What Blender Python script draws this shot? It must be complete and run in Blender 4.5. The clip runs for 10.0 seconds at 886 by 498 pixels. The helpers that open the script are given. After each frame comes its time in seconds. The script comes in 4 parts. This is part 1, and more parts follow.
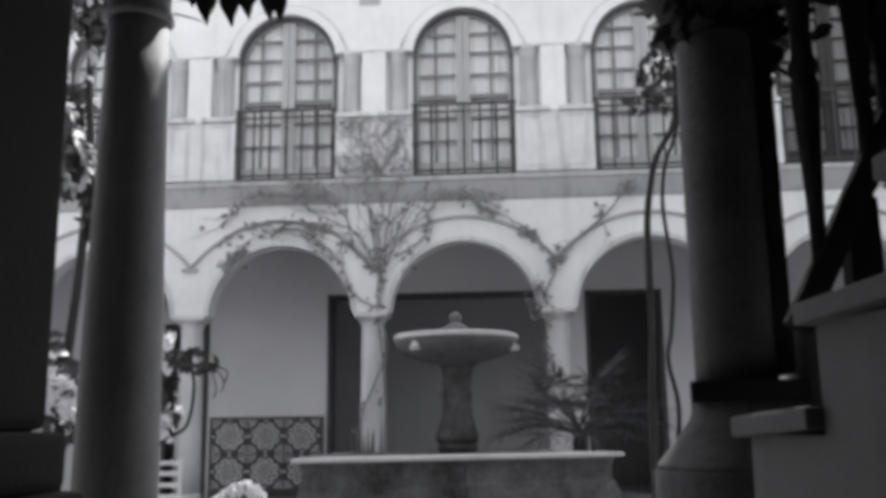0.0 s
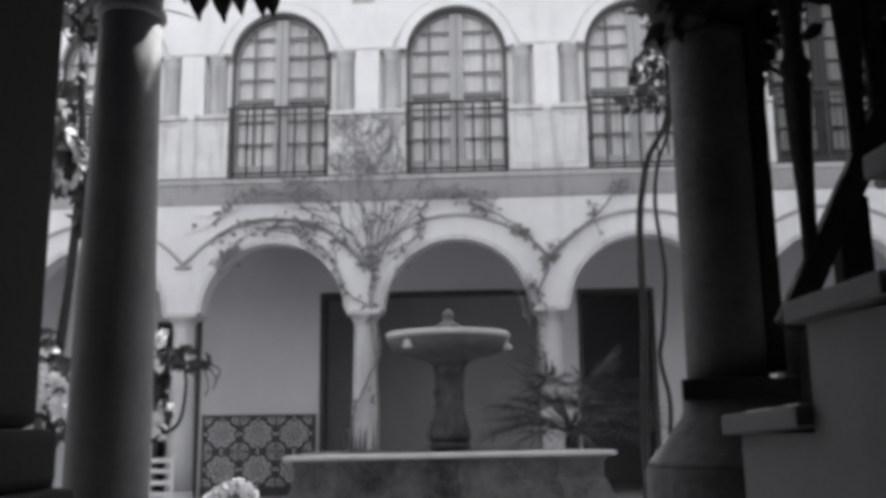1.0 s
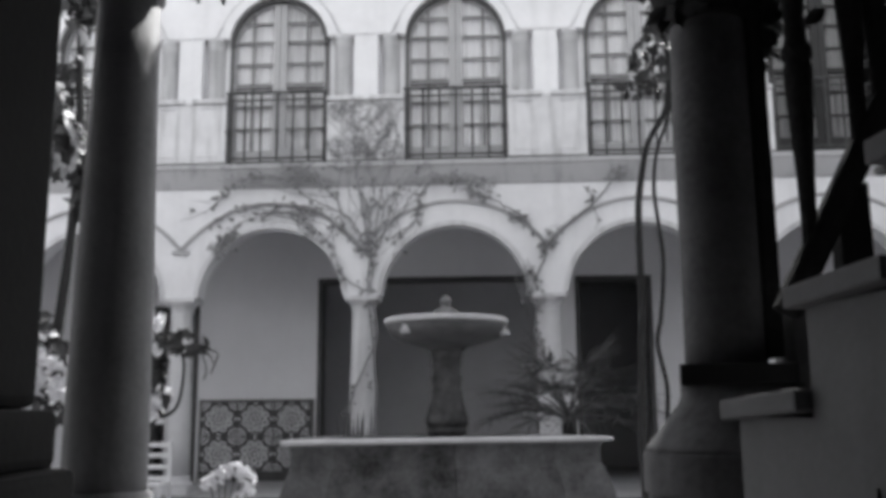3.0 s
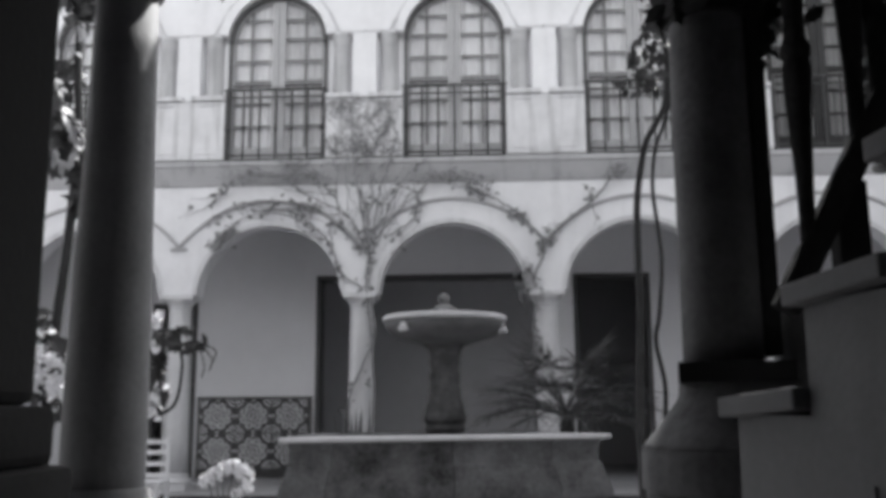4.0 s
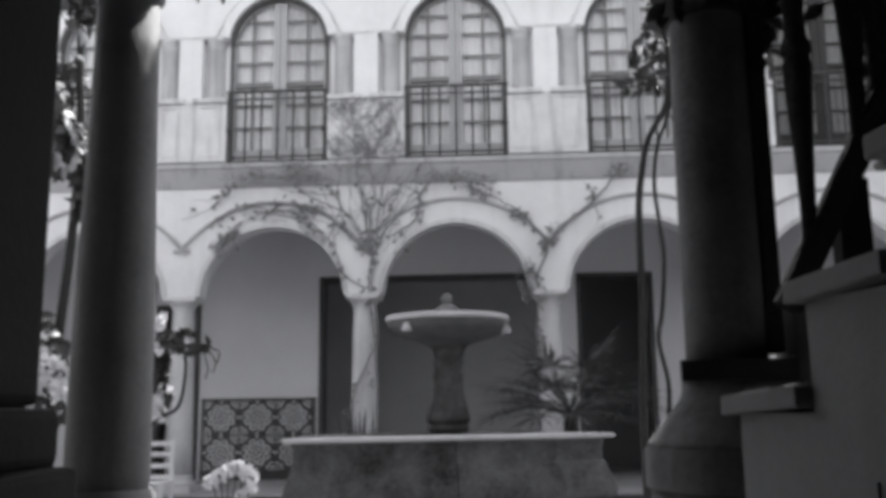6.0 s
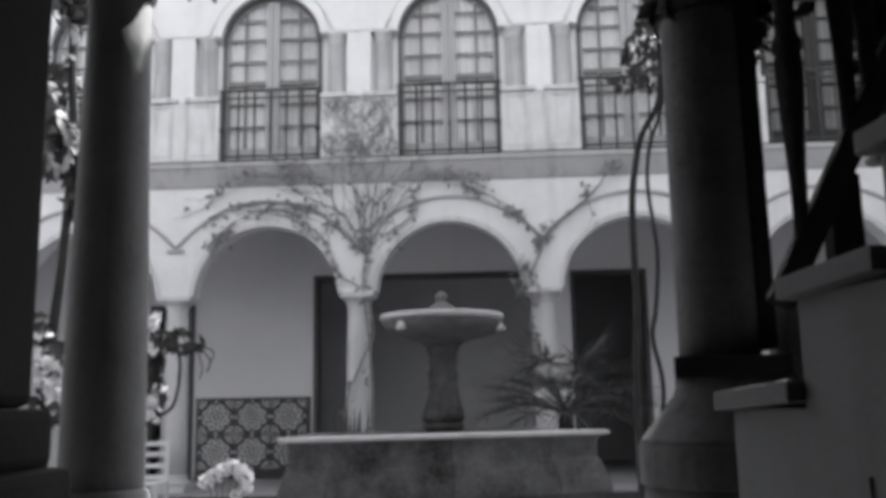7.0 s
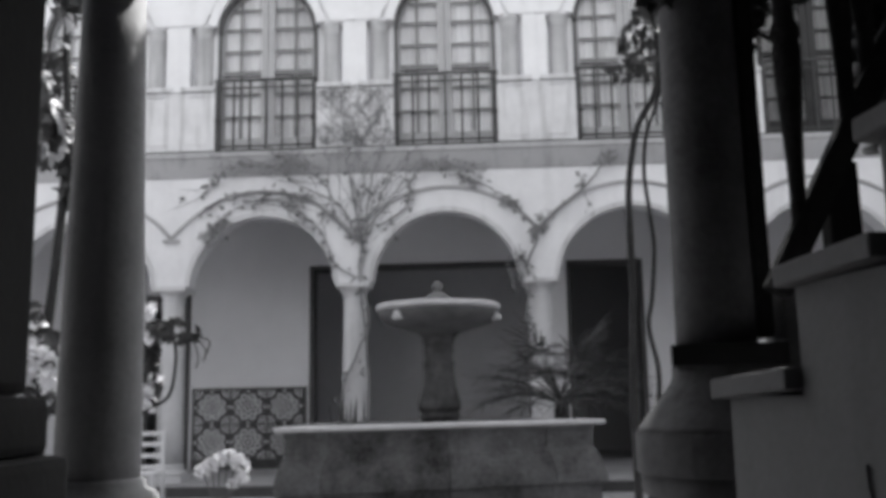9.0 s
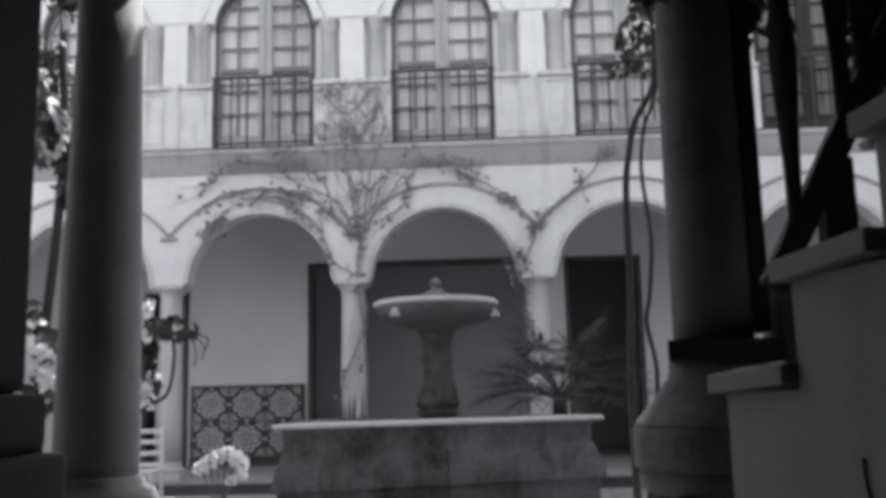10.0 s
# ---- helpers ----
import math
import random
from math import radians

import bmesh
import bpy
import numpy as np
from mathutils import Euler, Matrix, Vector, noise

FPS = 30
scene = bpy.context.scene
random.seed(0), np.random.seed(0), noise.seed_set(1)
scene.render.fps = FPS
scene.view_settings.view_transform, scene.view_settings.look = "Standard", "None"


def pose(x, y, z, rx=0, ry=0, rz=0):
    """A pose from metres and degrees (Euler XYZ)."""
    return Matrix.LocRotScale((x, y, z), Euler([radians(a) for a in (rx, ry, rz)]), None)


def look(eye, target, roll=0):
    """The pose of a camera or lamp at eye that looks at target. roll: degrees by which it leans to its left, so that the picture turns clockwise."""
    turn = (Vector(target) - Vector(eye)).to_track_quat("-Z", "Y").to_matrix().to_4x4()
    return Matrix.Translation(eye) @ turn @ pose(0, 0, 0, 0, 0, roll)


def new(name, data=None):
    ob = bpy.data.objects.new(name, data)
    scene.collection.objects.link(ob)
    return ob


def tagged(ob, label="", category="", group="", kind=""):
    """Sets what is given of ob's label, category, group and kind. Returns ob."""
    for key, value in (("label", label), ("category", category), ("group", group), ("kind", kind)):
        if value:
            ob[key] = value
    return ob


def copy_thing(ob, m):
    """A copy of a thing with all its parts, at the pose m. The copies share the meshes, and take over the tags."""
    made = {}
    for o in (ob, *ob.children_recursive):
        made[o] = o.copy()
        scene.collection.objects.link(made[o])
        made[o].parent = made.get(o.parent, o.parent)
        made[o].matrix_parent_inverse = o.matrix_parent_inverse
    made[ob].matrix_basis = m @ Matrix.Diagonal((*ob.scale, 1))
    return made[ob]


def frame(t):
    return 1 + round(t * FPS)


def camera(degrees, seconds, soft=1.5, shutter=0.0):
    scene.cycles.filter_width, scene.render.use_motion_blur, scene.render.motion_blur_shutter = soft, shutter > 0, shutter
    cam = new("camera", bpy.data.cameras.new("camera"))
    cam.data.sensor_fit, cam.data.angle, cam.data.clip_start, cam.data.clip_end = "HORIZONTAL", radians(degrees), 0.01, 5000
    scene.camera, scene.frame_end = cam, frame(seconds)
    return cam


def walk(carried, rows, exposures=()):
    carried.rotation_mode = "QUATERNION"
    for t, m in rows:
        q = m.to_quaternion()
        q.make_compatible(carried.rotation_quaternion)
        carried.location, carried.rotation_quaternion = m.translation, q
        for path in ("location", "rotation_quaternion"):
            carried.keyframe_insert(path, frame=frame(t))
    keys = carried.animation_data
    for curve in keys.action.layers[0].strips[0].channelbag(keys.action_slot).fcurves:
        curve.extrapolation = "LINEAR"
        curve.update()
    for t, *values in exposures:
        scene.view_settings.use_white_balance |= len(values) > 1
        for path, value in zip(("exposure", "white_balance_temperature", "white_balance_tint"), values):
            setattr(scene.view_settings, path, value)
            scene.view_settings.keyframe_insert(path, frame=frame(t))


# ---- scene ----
cam = camera(50.6, 10.0, soft=4.5)
PATH = [
    (0, (1.3976, 0.0457, 1.1234), (1.3324, 2.0086, 1.5011), -0.76),
    (0.5, (1.3973, 0.0450, 1.1186), (1.3390, 2.0104, 1.4841), -0.78),
    (1, (1.3996, 0.0444, 1.1216), (1.3492, 2.0085, 1.4954), -0.69),
    (1.5, (1.3988, 0.0450, 1.1189), (1.3509, 2.0110, 1.4828), -0.70),
    (2, (1.3969, 0.0469, 1.1185), (1.3494, 2.0128, 1.4830), -0.45),
    (2.5, (1.3947, 0.0482, 1.1143), (1.3473, 2.0159, 1.4696), -0.44),
    (4, (1.3939, 0.0494, 1.1119), (1.3513, 2.0197, 1.4529), -0.33),
    (4.5, (1.3963, 0.0455, 1.1117), (1.3456, 2.0153, 1.4542), -0.52),
    (5, (1.3961, 0.0456, 1.1120), (1.3520, 2.0145, 1.4608), -0.50),
    (5.5, (1.3950, 0.0455, 1.1103), (1.3447, 2.0148, 1.4559), -0.58),
    (7, (1.3997, 0.0412, 1.1093), (1.3635, 2.0122, 1.4470), -1.08),
    (7.5, (1.3990, 0.0439, 1.1062), (1.3670, 2.0150, 1.4431), -1.11),
    (8, (1.3977, 0.0456, 1.1051), (1.3678, 2.0182, 1.4340), -1.10),
    (8.5, (1.3965, 0.0470, 1.1020), (1.3591, 2.0227, 1.4110), -1.12),
    (9, (1.3954, 0.0497, 1.1028), (1.3678, 2.0241, 1.4206), -1.12),
    (9.5, (1.3983, 0.0478, 1.1029), (1.3647, 2.0220, 1.4212), -1.29),
    (10, (1.3993, 0.0456, 1.1007), (1.3753, 2.0211, 1.4116), -1.35),
]
walk(cam, [(t, look(eye, target, roll)) for t, eye, target, roll in PATH])

# ---- world and lights ----
world = bpy.data.worlds.new("overcast_sky")
scene.world = world
world.use_nodes = True
wn, wl = world.node_tree.nodes, world.node_tree.links
sky = wn.new("ShaderNodeTexSky")
sky.sky_type, sky.sun_disc = "NISHITA", False
sky.sun_elevation, sky.sun_rotation = radians(47.5), radians(33)
grey = wn.new("ShaderNodeHueSaturation")
grey.inputs["Saturation"].default_value = 0.06
wl.new(sky.outputs[0], grey.inputs["Color"])
wl.new(grey.outputs[0], wn["Background"].inputs["Color"])
wn["Background"].inputs["Strength"].default_value = 0.15
sun_data = bpy.data.lights.new("sun", "SUN")
sun_data.energy, sun_data.angle, sun_data.color = 3.0, radians(0.6), (1.0, 0.99, 0.975)
sun = new("sun", sun_data)
sun.matrix_world = look((5.47, 8.37, 10.9), (0, 0, 0))
scene.view_settings.exposure = 1.33


# ---- materials ----
def mat(name, value, rough=0.8, var=0.25, size=3.0, bump=0.15, streak=0.0, fine=40.0, tint=(1, 1, 1.028), metal=0.0, rand=0.0, spec=0.3):
    """A mottled grey surface: broad stains, fine grain, optional rain streaks, and relief."""
    m = bpy.data.materials.new(name)
    m.use_nodes = True
    n, l = m.node_tree.nodes, m.node_tree.links
    b = n["Principled BSDF"]
    b.inputs["Roughness"].default_value = rough
    b.inputs["Metallic"].default_value = metal
    b.inputs["Specular IOR Level"].default_value = spec
    co = n.new("ShaderNodeTexCoord")
    big = n.new("ShaderNodeTexNoise")
    big.inputs["Scale"].default_value, big.inputs["Detail"].default_value, big.inputs["Roughness"].default_value = size, 6, 0.62
    small = n.new("ShaderNodeTexNoise")
    small.inputs["Scale"].default_value, small.inputs["Detail"].default_value = fine, 4
    geo = n.new("ShaderNodeNewGeometry")
    l.new(geo.outputs["Position"], big.inputs["Vector"])
    l.new(geo.outputs["Position"], small.inputs["Vector"])
    def math_node(op, a, c):
        k = n.new("ShaderNodeMath")
        k.operation = op
        for i, v in enumerate((a, c)):
            if isinstance(v, (int, float)):
                k.inputs[i].default_value = v
            else:
                l.new(v, k.inputs[i])
        return k.outputs[0]
    f = math_node("MULTIPLY", math_node("SUBTRACT", big.outputs["Fac"], 0.5), 2.2 * var)
    f = math_node("ADD", f, math_node("MULTIPLY", math_node("SUBTRACT", small.outputs["Fac"], 0.5), 0.9 * var))
    if streak:
        mp = n.new("ShaderNodeMapping")
        mp.inputs["Scale"].default_value = (7, 7, 0.55)
        l.new(geo.outputs["Position"], mp.inputs["Vector"])
        st = n.new("ShaderNodeTexNoise")
        st.inputs["Scale"].default_value, st.inputs["Detail"].default_value = 1.0, 5
        l.new(mp.outputs[0], st.inputs["Vector"])
        s = math_node("MAXIMUM", math_node("SUBTRACT", st.outputs["Fac"], 0.52), 0.0)
        f = math_node("SUBTRACT", f, math_node("MULTIPLY", s, streak * 4))
    if rand:
        oi = n.new("ShaderNodeObjectInfo")
        f = math_node("ADD", f, math_node("MULTIPLY", math_node("SUBTRACT", oi.outputs["Random"], 0.5), rand))
    v = math_node("MULTIPLY", math_node("ADD", f, 1.0), value)
    v = math_node("MINIMUM", math_node("MAXIMUM", v, 0.004), 0.9)
    mix = n.new("ShaderNodeCombineColor")
    for i in range(3):
        l.new(math_node("MULTIPLY", v, tint[i]), mix.inputs[i])
    l.new(mix.outputs[0], b.inputs["Base Color"])
    if bump:
        bp = n.new("ShaderNodeBump")
        bp.inputs["Strength"].default_value, bp.inputs["Distance"].default_value = bump, 0.02
        l.new(math_node("ADD", big.outputs["Fac"], math_node("MULTIPLY", small.outputs["Fac"], 0.5)), bp.inputs["Height"])
        l.new(bp.outputs[0], b.inputs["Normal"])
    return m


M_WALL = mat("whitewashed_plaster", 0.77, 0.85, 0.17, 1.6, 0.3, streak=0.08)
M_TRIM = mat("stone_trim", 0.62, 0.8, 0.16, 2.2, 0.2, streak=0.35)
M_PANEL = mat("weathered_marble", 0.66, 0.6, 0.22, 3.5, 0.12, streak=0.5)
M_CORNICE = mat("grey_cornice", 0.42, 0.8, 0.14, 2.0, 0.15, streak=0.3)
# Grey set darker than the trim to hold the moulding's thin shadow line.
M_RIBSHADE = mat("rib_shadow_grey", 0.44, 0.8, 0.2, 3.0, 0.2)
M_HALF = mat("grey_half_column", 0.46, 0.7, 0.25, 3.0, 0.15, streak=0.4)
M_MARBLE = mat("column_marble", 0.6, 0.55, 0.2, 2.5, 0.12, streak=0.25)
M_INNER = mat("gallery_plaster", 0.8, 0.9, 0.10, 1.0, 0.15, streak=0.015)
M_WOOD = mat("painted_grey_wood", 0.4, 0.55, 0.2, 5.0, 0.1)
M_DARKWOOD = mat("dark_stained_wood", 0.075, 0.5, 0.4, 4.0, 0.2)
M_IRON = mat("wrought_iron", 0.06, 0.5, 0.3, 8.0, 0.1, metal=0.3)
M_BAR = mat("weathered_glazing_bar", 0.2, 0.6, 0.3, 6.0, 0.15)
# Dark colour for the shaded window reveal and the shadow line under piers.
M_SHADELINE = mat("recess_shade", 0.085, 0.7, 0.3, 6.0, 0.2)
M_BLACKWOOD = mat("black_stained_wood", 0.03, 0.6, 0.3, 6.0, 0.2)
# Mottling, streaks and random tone stand in for uneven pane reflections.
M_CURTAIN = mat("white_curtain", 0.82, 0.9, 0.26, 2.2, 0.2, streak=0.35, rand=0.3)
# Darkened curtain copy: the right windows' dimness is put into its colour.
M_DIMCURTAIN = mat("dimmed_curtain", 0.22, 0.9, 0.3, 2.2, 0.2, streak=0.3, rand=0.3)
M_ROOM = mat("dim_room_plaster", 0.62, 0.9, 0.15, 1.0, 0.1)
M_STONE = mat("weathered_fountain_stone", 0.12, 0.85, 1.15, 3.0, 0.8, streak=0.3, fine=30.0, rand=0.6)
# Marble of rims and spouts, its pale tone also holding their sky light.
M_RIMLIT = mat("worn_rim_sky_lit", 0.6, 0.6, 0.2, 5.0, 0.2)
M_STEMSTONE = mat("dark_stained_stone", 0.09, 0.8, 1.1, 7.0, 0.5, streak=0.5)
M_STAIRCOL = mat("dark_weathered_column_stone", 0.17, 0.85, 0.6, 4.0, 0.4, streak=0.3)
M_BOWL = mat("fountain_marble", 0.1, 0.6, 0.6, 4.0, 0.3, streak=0.4)
M_FLOOR = mat("patio_flagstone", 0.42, 0.75, 0.3, 2.5, 0.3, rand=0.3)
M_GROUND = mat("packed_ground", 0.16, 0.9, 0.3, 1.5, 0.3)
M_NEARCOL = mat("near_column_stone", 0.27, 0.75, 0.32, 3.5, 0.25, streak=0.3)
# Near-black plaster: shade on the near parts is put into this colour.
M_NEARSHADE = mat("near_shade_plaster", 0.026, 0.85, 0.3, 2.0, 0.25)
M_PARAPET = mat("parapet_plaster", 0.2, 0.85, 0.22, 2.0, 0.2, streak=0.12)
M_CAP = mat("parapet_cap_stone", 0.17, 0.75, 0.2, 4.0, 0.2)
M_BARK = mat("dark_bark", 0.034, 0.85, 0.5, 10.0, 0.6)
M_TILEDARK = mat("dark_glazed_tile", 0.06, 0.25, 0.3, 6.0, 0.05, rand=0.4, spec=0.5)
M_TILELIGHT = mat("pale_glazed_tile", 0.52, 0.25, 0.3, 8.0, 0.05, rand=0.3, spec=0.5)
M_LEAF = mat("dark_leaf", 0.06, 0.5, 0.6, 6.0, 0.1)
M_VLEAF = mat("vine_leaf", 0.19, 0.6, 0.7, 5.0, 0.1)
M_STEM = mat("vine_stem", 0.22, 0.85, 0.4, 9.0, 0.3)
M_PALM = mat("palm_frond", 0.085, 0.5, 0.5, 6.0, 0.1)
M_PETAL = mat("white_petal", 0.82, 0.7, 0.08, 12.0, 0.1)
# Lit copy of the leaf colour: sunlight is put into the pale tone.
M_LEAFSUNLIT = mat("sunlit_leaf", 0.42, 0.5, 0.4, 9.0, 0.1)
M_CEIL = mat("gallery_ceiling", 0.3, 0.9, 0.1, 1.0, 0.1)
# Unseen near gallery surfaces, kept dark to hold back bounced light.
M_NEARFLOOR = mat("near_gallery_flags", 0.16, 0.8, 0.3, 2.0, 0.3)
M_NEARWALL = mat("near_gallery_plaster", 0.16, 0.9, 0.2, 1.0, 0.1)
M_POT = mat("clay_pot", 0.2, 0.85, 0.3, 5.0, 0.3)
M_WATER = mat("still_water", 0.03, 0.05, 0.1, 3.0, 0.05, spec=0.5)
M_WHITEPAINT = mat("white_painted_wood", 0.75, 0.6, 0.1, 5.0, 0.1)
M_GLASS = bpy.data.materials.new("window_glass")
M_GLASS.use_nodes = True
_n, _l = M_GLASS.node_tree.nodes, M_GLASS.node_tree.links
_n.remove(_n["Principled BSDF"])
_clear, _gloss, _mix, _fres = _n.new("ShaderNodeBsdfTransparent"), _n.new("ShaderNodeBsdfGlossy"), _n.new("ShaderNodeMixShader"), _n.new("ShaderNodeFresnel")
_gloss.inputs["Roughness"].default_value, _fres.inputs["IOR"].default_value = 0.03, 1.5
_l.new(_fres.outputs[0], _mix.inputs[0])
_l.new(_clear.outputs[0], _mix.inputs[1])
_l.new(_gloss.outputs[0], _mix.inputs[2])
_l.new(_mix.outputs[0], _n["Material Output"].inputs["Surface"])



# ---- mesh helpers ----
def mesh_of(name, bm, material, smooth=False):
    bmesh.ops.recalc_face_normals(bm, faces=bm.faces)
    me = bpy.data.meshes.new(name)
    bm.to_mesh(me)
    bm.free()
    me.materials.append(material)
    if smooth:
        me.polygons.foreach_set("use_smooth", [True] * len(me.polygons))
    return me


def part(name, bm, material, parent=None, label="", smooth=False):
    ob = new(name, mesh_of(name, bm, material, smooth))
    if parent:
        ob.parent = parent
    if label:
        ob["label"] = label
    return ob


def thing(name, label, category, group="", kind="", at=(0, 0, 0)):
    e = new(name)
    e.location = at
    return tagged(e, label, category, group, kind)


def box(bm, x0, x1, y0, y1, z0, z1, bevel=0.0):
    r = bmesh.ops.create_cube(bm, size=1.0, matrix=Matrix.LocRotScale(((x0 + x1) / 2, (y0 + y1) / 2, (z0 + z1) / 2), None, (abs(x1 - x0), abs(y1 - y0), abs(z1 - z0))))
    if bevel:
        es = list({e for v in r["verts"] for e in v.link_edges})
        bmesh.ops.bevel(bm, geom=es, offset=bevel, segments=2, affect="EDGES", profile=0.6)
    return bm


def boxed(x0, x1, y0, y1, z0, z1, bevel=0.0):
    return box(bmesh.new(), x0, x1, y0, y1, z0, z1, bevel)


def lathe(bm, profile, n=32, x=0, y=0, squash=1.0, wobble=0.0):
    """Turns a profile of (radius, height) round a vertical axis."""
    rings = []
    for r, z in profile:
        rings.append([bm.verts.new((x + r * math.cos(a) * (1 + wobble * noise.noise((math.cos(a) * 2, math.sin(a) * 2, z * 3))),
                                    y + squash * r * math.sin(a) * (1 + wobble * noise.noise((math.cos(a) * 2, math.sin(a) * 2, z * 3))), z))
                      for a in (2 * math.pi * i / n for i in range(n))])
    for a, b in zip(rings, rings[1:]):
        for i in range(n):
            bm.faces.new((a[i], a[(i + 1) % n], b[(i + 1) % n], b[i]))
    bm.faces.new(rings[0][::-1])
    bm.faces.new(rings[-1])
    return bm


def tube(bm, pts, radii, n=8):
    """A tapered tube along points."""
    pts = [Vector(p) for p in pts]
    rings = []
    for i, p in enumerate(pts):
        d = (pts[min(i + 1, len(pts) - 1)] - pts[max(i - 1, 0)]).normalized()
        u = d.cross(Vector((0.31, 0.87, 0.37))).normalized()
        w = d.cross(u)
        r = radii[i] if not isinstance(radii, (int, float)) else radii
        rings.append([bm.verts.new(p + r * (math.cos(a) * u + math.sin(a) * w)) for a in (2 * math.pi * k / n for k in range(n))])
    for a, b in zip(rings, rings[1:]):
        for i in range(n):
            bm.faces.new((a[i], a[(i + 1) % n], b[(i + 1) % n], b[i]))
    bm.faces.new(rings[0][::-1])
    bm.faces.new(rings[-1])
    return bm


def smooth_line(pts, steps=6):
    """A rounded line through points (Catmull-Rom)."""
    P = [Vector(p) for p in pts]
    P = [2 * P[0] - P[1]] + P + [2 * P[-1] - P[-2]]
    out = []
    for a, b, c, d in zip(P, P[1:], P[2:], P[3:]):
        for k in range(steps):
            t = k / steps
            out.append(0.5 * ((2 * b) + (c - a) * t + (2 * a - 5 * b + 4 * c - d) * t * t + (3 * b - a - 3 * c + d) * t ** 3))
    out.append(P[-2])
    return out


def leaf(bm, at, way, up, length, width, curl=0.2):
    """One leaf blade, folded along its rib and bent at the tip."""
    way, up = Vector(way).normalized(), Vector(up)
    side = way.cross(up)
    if side.length < 1e-4:
        side = way.cross(Vector((0.3, 0.5, 0.8)))
    side.normalize()
    nrm = side.cross(way)
    at = Vector(at)
    rows = []
    for t, w in ((0, 0.06), (0.3, 0.85), (0.6, 0.8), (0.85, 0.35), (1, 0.02)):
        c = at + way * length * t - nrm * curl * length * t * t
        rows.append((bm.verts.new(c - side * width * w / 2 + nrm * width * w * 0.15), bm.verts.new(c), bm.verts.new(c + side * width * w / 2 + nrm * width * w * 0.15)))
    for a, b in zip(rows, rows[1:]):
        bm.faces.new((a[0], a[1], b[1], b[0]))
        bm.faces.new((a[1], a[2], b[2], b[1]))


def arch_bay(bm, x0, x1, zs, ztop, xc, r, y0, y1, n=28, zc=None):
    """A wall bay over a round arch: front, back, soffit and top. zc: height of the arch's centre."""
    zc = zs if zc is None else zc
    a0 = math.asin((zs - zc) / r)
    turns = [a0 + (math.pi - 2 * a0) * i / n for i in range(n + 1)]
    low = [(x0, zs)] + [(xc - r * math.cos(a), zc + r * math.sin(a)) for a in turns] + [(x1, zs)]
    cols = []
    for x, z in low:
        cols.append([bm.verts.new((x, y, k)) for y in (y0, y1) for k in (z, ztop)])
    for a, b in zip(cols, cols[1:]):
        if abs(a[0].co.x - b[0].co.x) < 1e-6 and abs(a[0].co.z - b[0].co.z) < 1e-6:
            continue
        bm.faces.new((a[0], b[0], b[1], a[1]))
        bm.faces.new((a[2], a[3], b[3], b[2]))
        bm.faces.new((a[0], a[2], b[2], b[0]))
        bm.faces.new((a[1], b[1], b[3], a[3]))
    for c in (cols[0], cols[-1]):
        bm.faces.new((c[0], c[1], c[3], c[2]))
    return bm


def arch_band(bm, xc, zc, r0, r1, y0, y1, n=36, a0=0.0, a1=math.pi):
    """A flat ring along an arch."""
    cols = []
    for i in range(n + 1):
        a = a0 + (a1 - a0) * i / n
        cols.append([bm.verts.new((xc + r * math.cos(a), y, zc + r * math.sin(a))) for r in (r0, r1) for y in (y0, y1)])
    for a, b in zip(cols, cols[1:]):
        for i, j in ((0, 1), (1, 3), (3, 2), (2, 0)):
            bm.faces.new((a[i], a[j], b[j], b[i]))
    for c in (cols[0], cols[-1]):
        bm.faces.new((c[0], c[1], c[3], c[2]))
    return bm


def sweep_x(bm, profile, x0, x1):
    """A moulding: a closed profile of (y, z) drawn out along x."""
    a = [bm.verts.new((x0, y, z)) for y, z in profile]
    b = [bm.verts.new((x1, y, z)) for y, z in profile]
    k = len(profile)
    for i in range(k):
        bm.faces.new((a[i], a[(i + 1) % k], b[(i + 1) % k], b[i]))
    bm.faces.new(a[::-1])
    bm.faces.new(b)
    return bm


# ---- plan ----
# The far house is drawn square to the axes and then turned as a whole.
HOUSE = Matrix.Translation((-0.05, 13.04, 0)) @ Matrix.Rotation(radians(-2.1), 4, "Z") @ Matrix.Translation((0, -13.0, 0))
S = 2.6            # bay of the arcade
FY = 13.0          # facade plane
BY = 15.6          # back wall of the far gallery
GROUND, GALLERY = -0.1, 0.05
CAPZ = 2.75
BAYS = range(-3, 4)
XA, XB = -3 * S, 4 * S

# ---- ground and floors ----
tagged(part("ground", boxed(-60, 60, -60, 80, GROUND - 0.4, GROUND - 0.03), M_GROUND), "bare packed earth under the whole courtyard house", "ground", kind="structure")
tagged(part("floor_gallery", boxed(XA, XB, FY - 0.32, BY + 0.0, GROUND - 0.03, GALLERY), M_FLOOR), "worn stone floor of the arcade gallery with a raised edge", "floor", kind="structure")
# Unseen floor, dark so that little light bounces up.
tagged(part("floor_near", boxed(-6, 7, -4, 4.05, GROUND - 0.03, 0.0), M_NEARFLOOR), "unseen dark stone floor added to keep the near gallery dim", "floor", kind="structure")
patio = tagged(part("patio_paving", boxed(XA, XB, 4.05, FY + 0.4, GROUND - 0.029, GROUND - 0.02), M_FLOOR), "pale stone flags paving the open courtyard", "paving", kind="structure")

